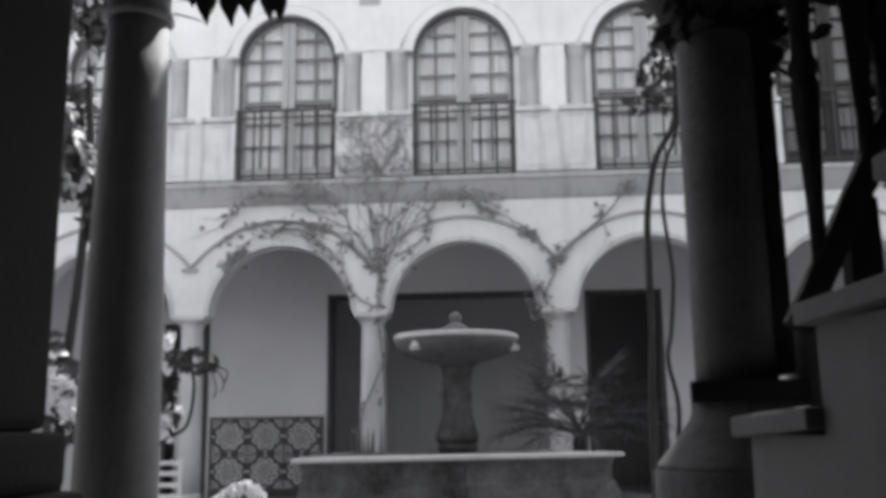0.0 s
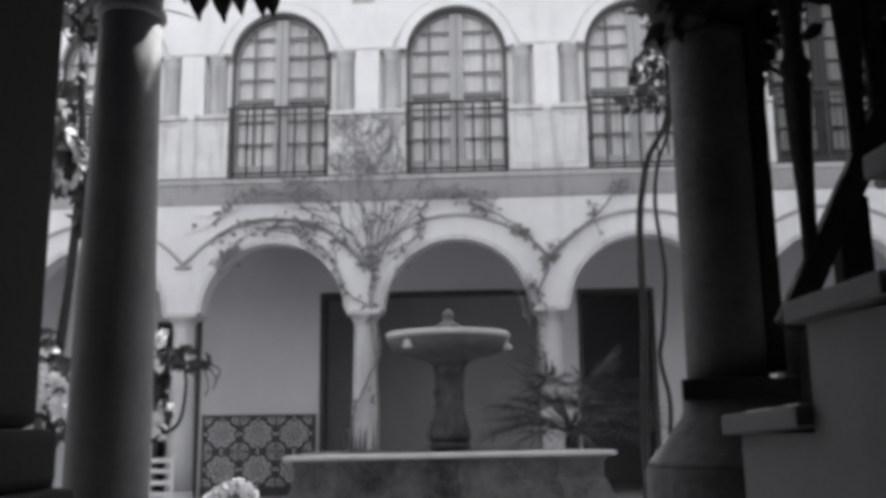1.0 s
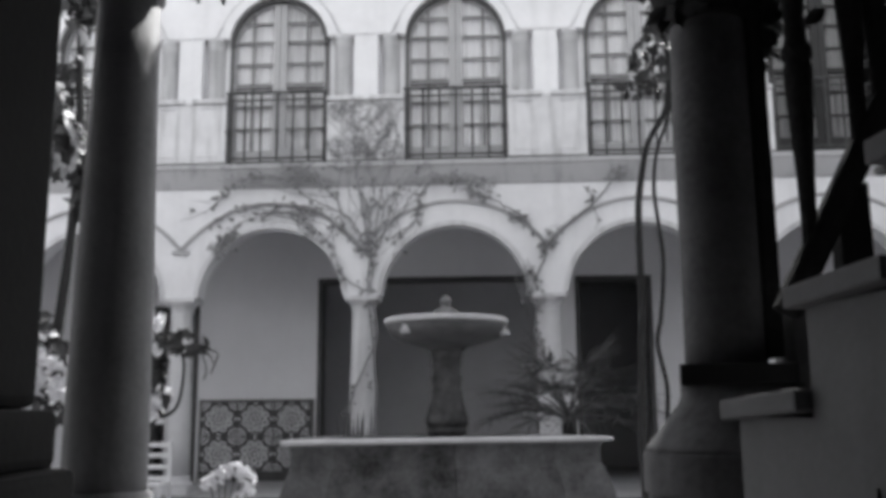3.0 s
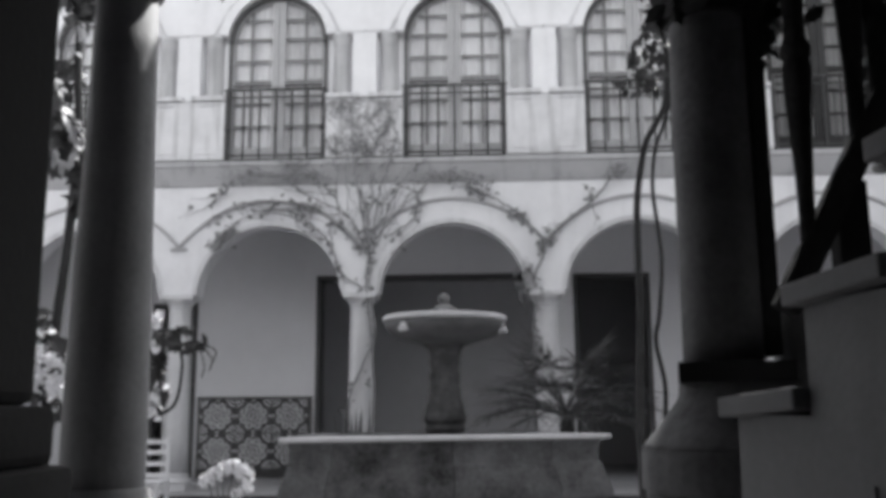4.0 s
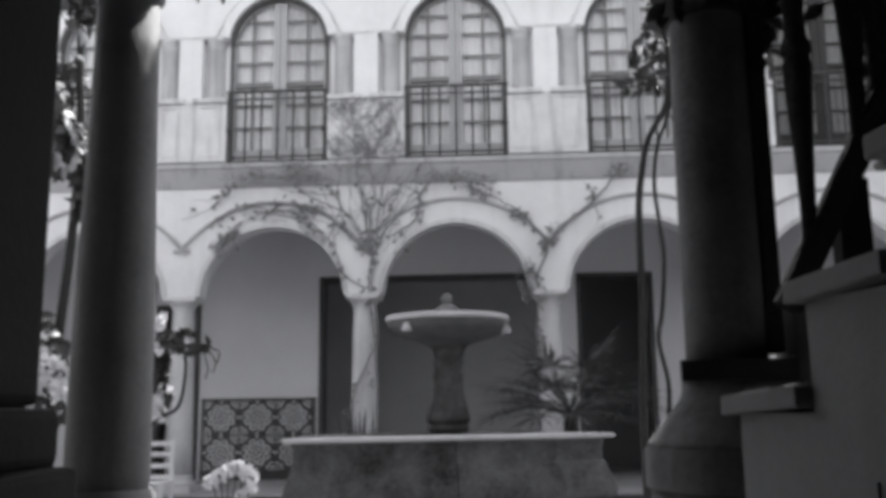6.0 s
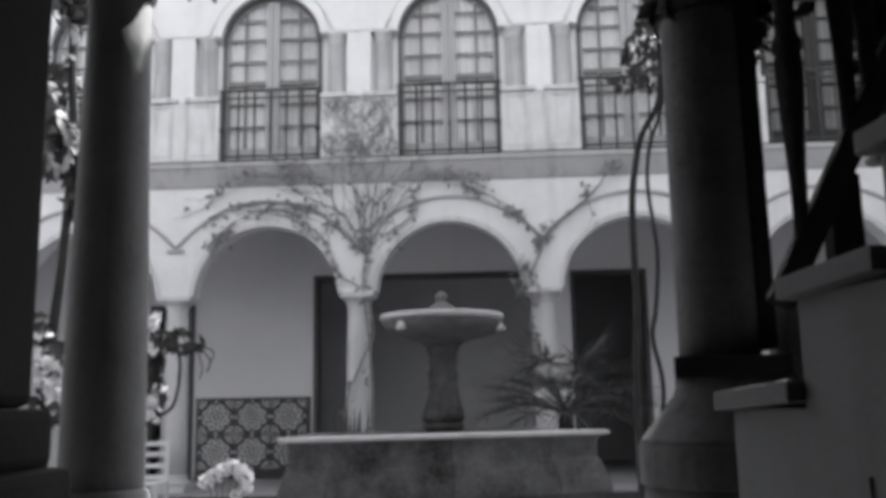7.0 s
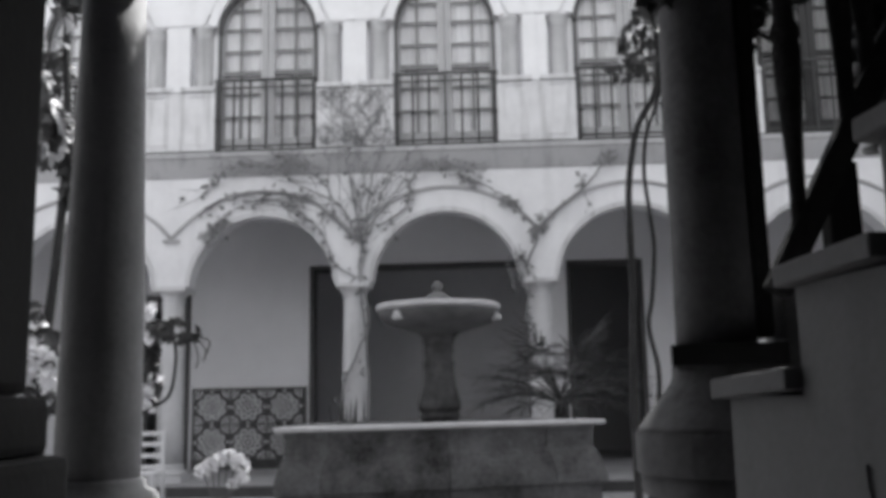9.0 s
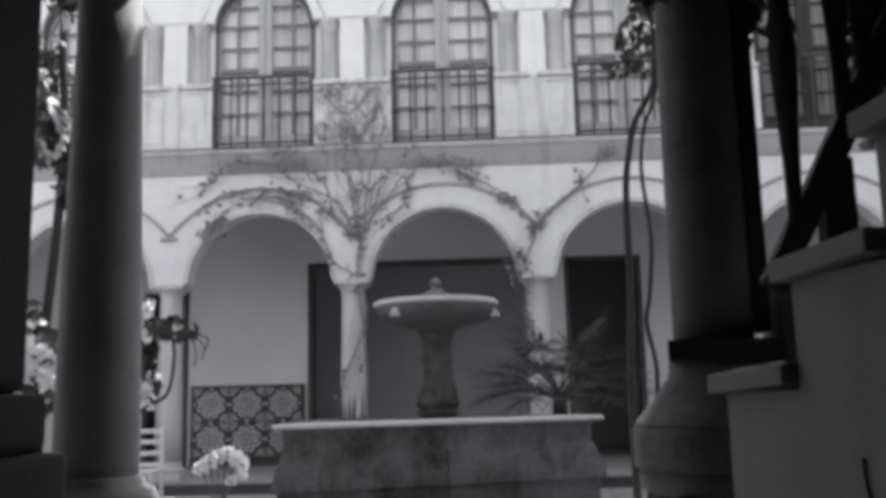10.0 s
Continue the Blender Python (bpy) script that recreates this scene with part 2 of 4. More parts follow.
# ---- far facade: lower arcade wall ----
ARCH, ARCHZ = 1.035, 2.70
lower = thing("wall_arcade", "whitewashed plaster arcade wall with round arches", "wall", kind="structure")
for k in BAYS:
    part("arch_bay", arch_bay(bmesh.new(), k * S + 0.0, (k + 1) * S, CAPZ, 4.31, (k + 0.5) * S, ARCH, FY, FY + 0.32, zc=ARCHZ), M_WALL, lower)
for k in BAYS:
    lift = math.asin((CAPZ - ARCHZ) / ARCH)
    bm = arch_band(bmesh.new(), (k + 0.5) * S, ARCHZ, ARCH - 0.008, ARCH + 0.06, FY - 0.025, FY + 0.02, 36, lift, math.pi - lift)
    part("arch_edge", bm, M_TRIM, lower, "stone edge moulding round the arch")
    # the thin rib over each arch, dipping to a small flat corbel between two arches
    R = 1.6
    c = ((k + 0.5) * S, 4.075 - R)
    pts = []
    for i in range(33):
        x = -1.3 + 2.6 * i / 32
        e = max(0.0, abs(x) - 1.0) / 0.3
        z = c[1] + math.sqrt(R * R - x * x)
        pts.append((c[0] + x, FY - 0.012, max(z + 0.015 * e, 3.43)))
    part("rib", tube(bmesh.new(), pts, 0.03, 6), M_RIBSHADE, lower, smooth=True)
    part("corbel", boxed(k * S - 0.12, k * S + 0.12, FY - 0.05, FY + 0.01, 3.375, 3.425, 0.012), M_RIBSHADE, lower, "small corbel under the rib in its shadow-darkened grey")
# cornice between the storeys
bm = sweep_x(bmesh.new(), [(FY + 0.3, 4.31), (FY - 0.015, 4.31), (FY - 0.025, 4.325), (FY - 0.06, 4.42), (FY - 0.11, 4.57), (FY - 0.135, 4.585), (FY - 0.135, 4.63), (FY - 0.12, 4.655), (FY + 0.3, 4.655)], XA, XB)
tagged(part("trim_cornice", bm, M_CORNICE), "grey moulded cornice band between the two storeys", "cornice", kind="structure")
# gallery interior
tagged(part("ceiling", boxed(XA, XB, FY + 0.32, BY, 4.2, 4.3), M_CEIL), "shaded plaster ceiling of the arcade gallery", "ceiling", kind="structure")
OPEN = [(-3.9, -3.14, 2.93), (-1.118, 2.87, 3.37), (3.173, 4.424, 3.35)]
x = XA
back = thing("wall_gallery_back", "smooth grey plaster back wall of the gallery with tall openings", "wall", kind="structure")
for a, b, top in OPEN:
    part("wall_panel", boxed(x, a, BY, BY + 0.35, GALLERY, 4.2), M_INNER, back)
    part("lintel_panel", boxed(a, b, BY, BY + 0.35, top, 4.2), M_INNER, back)
    x = b
part("wall_panel", boxed(x, XB, BY, BY + 0.35, GALLERY, 4.2), M_INNER, back)
bm = bmesh.new()
box(bm, XA, XB, BY + 4.0, BY + 4.2, GROUND, 4.2)
box(bm, XA, XA + 0.1, BY + 0.35, BY + 4.0, GROUND, 4.2)
box(bm, XB - 0.1, XB, BY + 0.35, BY + 4.0, GROUND, 4.2)
box(bm, -2.7, -2.5, BY + 0.35, BY + 4.0, GROUND, 4.2)
box(bm, 2.92, 3.1, BY + 0.35, BY + 4.0, GROUND, 4.2)
box(bm, -2.5, 2.92, BY + 2.9, BY + 3.05, GROUND, 4.2)
tagged(part("wall_rooms", bm, M_ROOM), "dim plaster walls of the rooms behind the gallery", "wall", kind="structure")
tagged(part("floor_rooms", boxed(XA, XB, BY, BY + 4.0, GROUND - 0.03, GALLERY - 0.004), M_FLOOR), "stone floor inside the dark rooms", "floor", kind="structure")
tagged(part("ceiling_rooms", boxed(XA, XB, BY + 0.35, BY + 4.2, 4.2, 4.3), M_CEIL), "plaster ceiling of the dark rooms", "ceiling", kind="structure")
for a, b, top in OPEN:
    d = tagged(part("door_frame", boxed(a, a + 0.07, BY - 0.03, BY + 0.3, GALLERY, top), M_DARKWOOD), "dark stained timber frame of a tall gallery doorway", "door frame", kind="structure")
    part("post", boxed(b - 0.07, b, BY - 0.03, BY + 0.3, GALLERY, top), M_DARKWOOD, d)
    part("lintel", boxed(a + 0.07, b - 0.07, BY - 0.03, BY + 0.3, top - 0.07, top), M_DARKWOOD, d)

# Dark tile-coloured strip paints the shade on the gallery step's riser.
tagged(part("trim_gallery_edge", boxed(XA, XB, FY - 0.34, FY - 0.322, GROUND - 0.02, GALLERY - 0.03), M_TILEDARK), "dark strip standing in for shade on the riser of the gallery step", "edging", kind="structure")
# tiled dado
dado = thing("tile_dado", "patterned glazed tile dado with dark borders on the gallery wall", "tiles", kind="structure")
U = 0.57
part("backing", boxed(-3.085, -1.165, BY - 0.02, BY - 0.004, GALLERY, 1.355), M_TILEDARK, dado)
part("top_border", boxed(-3.085, -1.165, BY - 0.045, BY - 0.02, 1.32, 1.365, 0.006), M_TILEDARK, dado, "black glazed border strip")
part("side_border", boxed(-1.22, -1.165, BY - 0.045, BY - 0.02, 0.2, 1.32, 0.006), M_TILEDARK, dado, "black glazed border strip")
part("skirting", boxed(-3.085, -1.165, BY - 0.05, BY - 0.02, GALLERY, 0.2, 0.006), M_TILEDARK, dado, "black glazed skirting")


def tile_meshes():
    plate = mesh_of("tile", box(bmesh.new(), 0.004, U - 0.004, -0.03, -0.02, 0.004, U - 0.004, 0.003), M_TILEDARK)
    b2 = bmesh.new()
    h = U / 2
    for i in range(8):
        a = math.pi * (i + 0.5) / 4
        dx, dz = 0.165 * math.cos(a), 0.165 * math.sin(a)
        arch_band(b2, h + dx, h + dz, 0.026, 0.062, -0.034, -0.03, 14, 0, 2 * math.pi)
    arch_band(b2, h, h, 0.055, 0.088, -0.0345, -0.03, 18, 0, 2 * math.pi)
    arch_band(b2, h, h, 0.002, 0.03, -0.0345, -0.03, 8, 0, 2 * math.pi)
    for q, (cx, cz) in enumerate(((0.008, 0.008), (U - 0.008, 0.008), (U - 0.008, U - 0.008), (0.008, U - 0.008))):
        for r0, r1 in ((0.0, 0.03), (0.05, 0.075), (0.1, 0.13)):
            arch_band(b2, cx, cz, r0 + 0.002, r1, -0.034, -0.03, 8, q * math.pi / 2 + 0.05, (q + 1) * math.pi / 2 - 0.05)
    for cx, cz in ((h, 0.03), (h, U - 0.03), (0.03, h), (U - 0.03, h)):
        arch_band(b2, cx, cz, 0.008, 0.026, -0.034, -0.03, 10, 0, 2 * math.pi)
    return plate, mesh_of("glaze", b2, M_TILELIGHT)


TILE, GLAZE = tile_meshes()
for i in range(3):
    for j in range(2):
        t = new("tile", TILE)
        t.parent, t.location = dado, (-1.225 - (i + 1) * 0.606, BY - 0.0, 0.2 + j * 0.567)
        t.scale = (1.063, 1, 0.993)
        g = new("glaze", GLAZE)
        g.parent = t

# ---- far facade: upper storey ----
SILL, SPR, TOP = 4.66, 6.5, 7.8
WR = 0.735


UX = 0.042        # the upper storey stands a little aside from the arches
WZ = 6.50          # centre of the window arches

bm = bmesh.new()
for k in BAYS:
    arch_bay(bm, k * S + UX, (k + 1) * S + UX, 6.58, TOP, (k + 0.5) * S + UX, WR, FY - 0.02, FY + 0.42, zc=WZ)
for k in list(BAYS) + [4]:
    box(bm, max(XA, k * S - S / 2 + WR) + UX, min(XB, k * S + S / 2 - WR) + UX, FY + 0.10, FY + 0.42, SILL, 6.58)
upper = tagged(part("wall_upper", bm, M_WALL), "whitewashed upper wall with arched window openings", "wall", kind="structure")
for k in BAYS:
    xc = (k + 0.5) * S + UX
    lift = math.asin((6.585 - WZ) / WR)
    part("archivolt", arch_band(bmesh.new(), xc, WZ, WR, WR + 0.13, FY - 0.055, FY - 0.0, 36, lift, math.pi - lift), M_WALL, upper)
    # impost moulding, curling up into the ring over the window
    r, q = WR + 0.15, 0.09
    line = [(xc - S / 2, 6.605), (xc - r - q - 0.02, 6.605)]
    for i in range(7):
        t = i / 6
        line.append((xc - r - q * (1 - t) ** 2, 6.605 + 0.15 * t ** 1.8))
    a0 = math.asin((line[-1][1] - WZ) / r)
    right = [(2 * xc - x, z) for x, z in line[::-1]]
    arc = [(xc - r * math.cos(a), WZ + r * math.sin(a)) for a in (a0 + 0.06 + (math.pi - 2 * a0 - 0.12) * i / 24 for i in range(25))]
    line = line[:-1] + arc + right[1:]
    part("moulding", tube(bmesh.new(), [(x, FY - 0.022, z) for x, z in line], 0.02, 6), M_TRIM, upper, smooth=True)
# decorated piers between the windows
E1 = S / 2 - WR


def pier(x):
    p = thing("window_pier", "white marble pier with small half columns and a panelled pedestal", "pier", "piers between the windows", at=(x, FY, SILL))
    h = 5.6 - SILL
    part("pedestal", boxed(-E1 + 0.0, E1 - 0.0, -0.06, 0.12, 0.035, h - 0.02, 0.03), M_PANEL, p)
    for s in (-1, 1):
        part("panel", boxed(s * 0.3 - 0.17, s * 0.3 + 0.17, -0.075, -0.058, 0.12, h - 0.14, 0.006), M_PANEL, p)
        part("ledge", boxed(s * 0.31 - 0.25, s * 0.31 + 0.25, -0.11, 0.12, h - 0.02, h + 0.05, 0.012), M_TRIM, p)
        part("panel_bar", boxed(s * 0.3 - 0.11, s * 0.3 + 0.11, -0.085, -0.06, h - 0.1, h - 0.075, 0.004), M_TRIM, p)
        b = lathe(bmesh.new(), [(0.15, h + 0.05), (0.15, h + 0.08), (0.135, h + 0.1), (0.13, 1.76), (0.145, 1.78), (0.132, 1.80), (0.155, 1.87), (0.16, 1.915)], 18, s * 0.35, 0.11)
        part("half_column", b, M_HALF, p, smooth=True)
    # Recessed foot coloured dark to paint the shadow line below the pedestal.
    part("foot", boxed(-E1 + 0.02, E1 - 0.02, -0.035, 0.12, 0.0, 0.035), M_SHADELINE, p)
    part("pilaster", boxed(-0.175, 0.175, -0.05, 0.12, h - 0.02, 1.92, 0.008), M_WALL, p)
    return p


p0 = pier(UX)
for k in list(BAYS)[1:] + [4]:
    if k:
        copy_thing(p0, Matrix.Translation((k * S + UX, FY, SILL)))


# French windows
def french_window(xc):
    w = thing("window_1", "arched grey wooden French window with many panes and white curtains", "window", "arched windows of the upper floor", at=(xc, FY + 0.1, SILL))
    H = WZ - SILL
    f = bmesh.new()
    arch_band(f, 0, H, WR - 0.085, WR, 0.0, 0.07, 28)
    box(f, -WR, -WR + 0.085, 0.0, 0.07, 0, H)
    box(f, WR - 0.085, WR, 0.0, 0.07, 0, H)
    box(f, -WR + 0.085, WR - 0.085, 0.0, 0.07, 0, 0.05)
    part("frame", f, M_WOOD, w)
    # Ring that holds the shade of the recessed reveal in its dark colour.
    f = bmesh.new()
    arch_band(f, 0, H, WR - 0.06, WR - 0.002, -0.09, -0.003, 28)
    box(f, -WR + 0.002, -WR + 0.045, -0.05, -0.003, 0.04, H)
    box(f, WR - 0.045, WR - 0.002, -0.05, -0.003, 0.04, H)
    part("casing", f, M_SHADELINE, w, "dark ring with the window reveal's shade put into its colour")
    WI = WR - 0.085

    def head(x):
        return H + math.sqrt(WI ** 2 - x ** 2)

    for s in (-1, 1):
        def span(a, b):
            return min(s * a, s * b), max(s * a, s * b)

        leafp = part("window_leaf", boxed(*span(0.004, 0.10), -0.02, 0.05, 0.05, head(0.1), 0.004), M_WOOD, w)
        part("bottom_panel", boxed(*span(0.10, WI), 0.0, 0.045, 0.05, 0.25, 0.004), M_WOOD, leafp)
        part("transom", boxed(*span(0.10, WI), -0.01, 0.045, 1.20, 1.27, 0.004), M_BAR, leafp)
        part("glazing_bar", boxed(s * 0.405 - 0.019, s * 0.405 + 0.019, 0.0, 0.04, 0.25, head(0.405)), M_BAR, leafp)
        for z in (0.57, 0.91, 1.57, 1.91, 2.21):
            lim = WI if z < H else math.sqrt(max(0.0, WI ** 2 - (z - H) ** 2))
            if lim > 0.12:
                part("glazing_bar", boxed(*span(0.10, lim), 0.002, 0.038, z - 0.017, z + 0.017), M_BAR, leafp)
    g = bmesh.new()
    vs = [g.verts.new((x, 0.02, z)) for x, z in [(-0.68, 0.3), (0.68, 0.3)] + [(0.68 * math.cos(math.pi * i / 20), H + 0.68 * math.sin(math.pi * i / 20)) for i in range(21)]]
    g.faces.new(vs)
    pane = part("pane", g, M_GLASS, w, "clear window glass")
    pane.visible_shadow = False
    for s in (-1, 1):
        cb = bmesh.new()
        N = 36
        prev = None
        for i in range(N + 1):
            x = s * (0.02 + 0.72 * i / N)
            y = 0.085 + 0.014 * math.sin(i * 1.35) + 0.008 * math.sin(i * 0.47 + s)
            pr = (cb.verts.new((x, y, 0.02)), cb.verts.new((x, y, H + 0.75)))
            if prev:
                cb.faces.new((prev[0], pr[0], pr[1], prev[1]))
            prev = pr
        part("curtain", cb, M_CURTAIN, w, "gathered white curtain", smooth=True)
    part("window_sill", boxed(-WR, WR, -0.08, 0.0, -0.0, 0.04, 0.006), M_TRIM, w)
    return w


def railing(xc):
    r = thing("balcony_railing", "black wrought iron balcony railing in front of an arched window", "railing", "balcony railings", at=(xc, FY - 0.02, SILL))
    part("top_rail", boxed(-WR - 0.02, WR + 0.02, -0.025, 0.02, 1.07, 1.105, 0.006), M_IRON, r)
    part("upper_bar", boxed(-WR, WR, -0.01, 0.01, 0.965, 0.985), M_IRON, r)
    part("lower_bar", boxed(-WR, WR, -0.012, 0.012, 0.09, 0.115), M_IRON, r)
    part("foot_bar", boxed(-WR, WR, -0.012, 0.012, 0.02, 0.05), M_IRON, r)
    for i in range(7):
        x = -WR + 0.03 + (2 * WR - 0.06) * i / 6
        t = 0.036 if i in (0, 6) else 0.017
        b = tube(bmesh.new(), [(x, 0, 0.0), (x, 0, 0.45), (x, 0, 0.5), (x, 0, 0.55), (x, 0, 1.08)], [t, t, t * 1.7, t, t], 8)
        part("baluster", b, M_IRON, r)
    return r


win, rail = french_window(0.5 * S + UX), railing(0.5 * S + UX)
DARK = {}
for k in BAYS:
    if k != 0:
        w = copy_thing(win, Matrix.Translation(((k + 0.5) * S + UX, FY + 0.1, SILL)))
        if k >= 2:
            tagged(w, "arched French window with black frames and curtains darkened to look dim")
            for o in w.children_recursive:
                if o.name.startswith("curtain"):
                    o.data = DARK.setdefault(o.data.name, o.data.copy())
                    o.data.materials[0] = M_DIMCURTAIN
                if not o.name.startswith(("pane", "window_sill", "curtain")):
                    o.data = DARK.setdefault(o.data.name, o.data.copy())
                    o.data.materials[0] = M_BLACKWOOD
        copy_thing(rail, Matrix.Translation(((k + 0.5) * S + UX, FY - 0.02, SILL)))
tagged(part("wall_upper_rooms", boxed(XA, XB, FY + 3.2, FY + 3.4, 4.3, TOP), M_ROOM), "dim plaster wall behind the upper windows", "wall", kind="structure")
tagged(part("roof_eave", boxed(XA - 0.3, XB + 0.3, FY - 0.12, FY + 4, TOP, TOP + 0.12), M_TRIM), "projecting eave along the top of the house", "roof", kind="structure")
vent = thing("wall_vent", "small grey slatted vent set in the upper wall", "vent", at=(-0.02, FY - 0.02, 7.40))
part("frame", boxed(-0.17, 0.17, -0.012, 0.0, -0.07, 0.07, 0.004), M_TRIM, vent)
for i in range(4):
    part("slat", boxed(-0.14, 0.14, -0.02, -0.008, -0.055 + i * 0.03, -0.04 + i * 0.03), M_CORNICE, vent)


# ---- far columns ----
def column(x):
    c = thing("column", "pale marble column with a moulded capital under the arches", "column", "columns of the arcade", at=(x, FY + 0.16, GALLERY))
    h = CAPZ - GALLERY
    base = part("base", lathe(bmesh.new(), [(0.23, 0.09), (0.245, 0.12), (0.235, 0.15), (0.195, 0.17), (0.19, 0.19), (0.205, 0.215), (0.185, 0.24)], 28), M_MARBLE, c, smooth=True)
    part("plinth", boxed(-0.24, 0.24, -0.24, 0.24, 0, 0.09, 0.01), M_MARBLE, base)
    part("shaft", lathe(bmesh.new(), [(0.182, 0.24), (0.182, 0.7), (0.176, 1.3), (0.163, 2.0), (0.152, h - 0.24), (0.152, h - 0.21)], 32), M_MARBLE, c, smooth=True)
    cap = lathe(bmesh.new(), [(0.152, h - 0.21), (0.17, h - 0.2), (0.155, h - 0.18), (0.165, h - 0.15), (0.205, h - 0.09), (0.225, h - 0.07)], 28)
    cap = part("capital", cap, M_MARBLE, c, smooth=True)
    part("abacus", boxed(-0.235, 0.235, -0.235, 0.235, h - 0.07, h, 0.012), M_TRIM, cap)
    return c


c0 = column(0)
for k in list(BAYS)[1:] + [4]:
    if k:
        copy_thing(c0, Matrix.Translation((k * S, FY + 0.16, GALLERY)))

# ---- closing walls of the courtyard ----
tagged(part("wall_west", boxed(XA - 0.3, XA, 3.6, BY + 4.2, GROUND, TOP), M_WALL), "plain whitewashed side wall of the courtyard", "wall", kind="structure")
tagged(part("wall_east", boxed(XB, XB + 0.3, 3.6, BY + 4.2, GROUND, TOP), M_WALL), "plain whitewashed side wall of the courtyard", "wall", kind="structure")
LEVEL = {"ground", "floor_near", "patio_paving"}
for ob in list(scene.objects):
    if ob.parent is None and ob.type in {"MESH", "EMPTY"} and ob.name not in LEVEL:
        ob.matrix_basis = HOUSE @ ob.matrix_basis
# Unseen near walls and ceiling added to shade the foreground and bound its sun patch.
bm = bmesh.new()
box(bm, XA - 1.2, -4.0, 3.5, 4.0, GROUND, 5.0)
box(bm, 5.5, XB + 0.3, 3.5, 4.0, GROUND, 5.0)
box(bm, -4.0, 5.5, 3.5, 4.0, 3.3, 5.0)
tagged(part("wall_near", bm, M_NEARWALL), "unseen plain wall added to block light over the near gallery", "wall", kind="structure")
tagged(part("ceiling_near", boxed(-6, 7, -4, 3.5, 3.42, 3.6), M_NEARWALL), "unseen dark ceiling added to shade the near gallery", "ceiling", kind="structure")
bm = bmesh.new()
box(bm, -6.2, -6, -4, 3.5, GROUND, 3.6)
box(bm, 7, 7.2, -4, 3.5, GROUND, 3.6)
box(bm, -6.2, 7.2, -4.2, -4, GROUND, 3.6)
tagged(part("wall_near_gallery", bm, M_NEARWALL), "unseen dark plaster walls added to shade the near gallery", "wall", kind="structure")

# ---- fountain ----
FX, FYC = 1.2, 9.43
f = thing("fountain", "weathered stone courtyard fountain with a wide bowl on a baluster", "fountain", at=(FX, FYC, 0.0))
part("stem", lathe(bmesh.new(), [(0.17, 0.2), (0.17, 0.9), (0.2, 0.93), (0.205, 0.965), (0.185, 0.985), (0.21, 1.0), (0.218, 1.04), (0.215, 1.08), (0.2, 1.13), (0.178, 1.22), (0.165, 1.3), (0.168, 1.33), (0.155, 1.35), (0.16, 1.44), (0.166, 1.47), (0.15, 1.49), (0.148, 1.56), (0.16, 1.575), (0.158, 1.6), (0.146, 1.615), (0.158, 1.66), (0.168, 1.69), (0.16, 1.71), (0.19, 1.735), (0.205, 1.76)], 28, wobble=0.05), M_STEMSTONE, f, "stained stone baluster", smooth=True)
bowl = part("bowl", lathe(bmesh.new(), [(0.2, 1.755), (0.3, 1.785), (0.44, 1.825), (0.54, 1.86), (0.59, 1.915), (0.608, 1.985), (0.56, 1.99), (0.5, 1.92), (0.3, 1.86), (0.0, 1.85)][:-1], 40, wobble=0.01), M_BOWL, f, "stained marble bowl", smooth=True)
part("bowl_rim", lathe(bmesh.new(), [(0.57, 1.985), (0.605, 1.99), (0.625, 2.01), (0.62, 2.035), (0.6, 2.045), (0.55, 2.04), (0.545, 1.99)], 44), M_RIMLIT, bowl, "worn marble rim, sky light put into its pale colour", smooth=True)
part("finial", lathe(bmesh.new(), [(0.06, 1.87), (0.06, 2.075), (0.12, 2.08), (0.13, 2.1), (0.12, 2.125), (0.085, 2.15), (0.06, 2.165), (0.035, 2.18), (0.05, 2.2), (0.062, 2.225), (0.055, 2.25), (0.03, 2.275), (0.012, 2.285)], 20), M_STAIRCOL, bowl, "small domed stone finial with a knob", smooth=True)
for a in (-130, -12, 110):
    b = bmesh.new()
    box(b, 0.53, 0.60, -0.042, 0.042, 1.875, 1.965, 0.012)
    tube(b, [(0.58, 0, 1.905), (0.635, 0, 1.89)], [0.034, 0.026], 8)
    bmesh.ops.rotate(b, verts=b.verts, cent=(0, 0, 0), matrix=Matrix.Rotation(radians(a), 3, "Z"))
    part("spout", b, M_RIMLIT, bowl, "carved marble spout", smooth=False)

# basin, a long stone trough that narrows to the back, turned a little to the arcade
ROT = 17


def ring(bm, outline, profile, i0, i1, f0=0.0, f1=1.0):
    """A moulded block along one side of a closed outline, mitred where it reaches a corner. profile: (outwards, height)."""
    n = len(outline)
    P = [Vector(p) for p in outline]

    def corner(i, out):
        a, b, c = P[i - 1], P[i % n], P[(i + 1) % n]
        n1 = Vector(((b - a).y, -(b - a).x)).normalized()
        n2 = Vector(((c - b).y, -(c - b).x)).normalized()
        m = (n1 + n2) / (1 + n1.dot(n2))
        return b + m * out
    ends = []
    for f in (f0, f1):
        vs = []
        for o, z in profile:
            p = corner(i0, o).lerp(corner(i1, o), f)
            vs.append(bm.verts.new((p.x, p.y, z)))
        ends.append(vs)
    k = len(profile)
    for i in range(k):
        bm.faces.new((ends[0][i], ends[0][(i + 1) % k], ends[1][(i + 1) % k], ends[1][i]))
    bm.faces.new(ends[0][::-1])
    bm.faces.new(ends[1])
    return bm


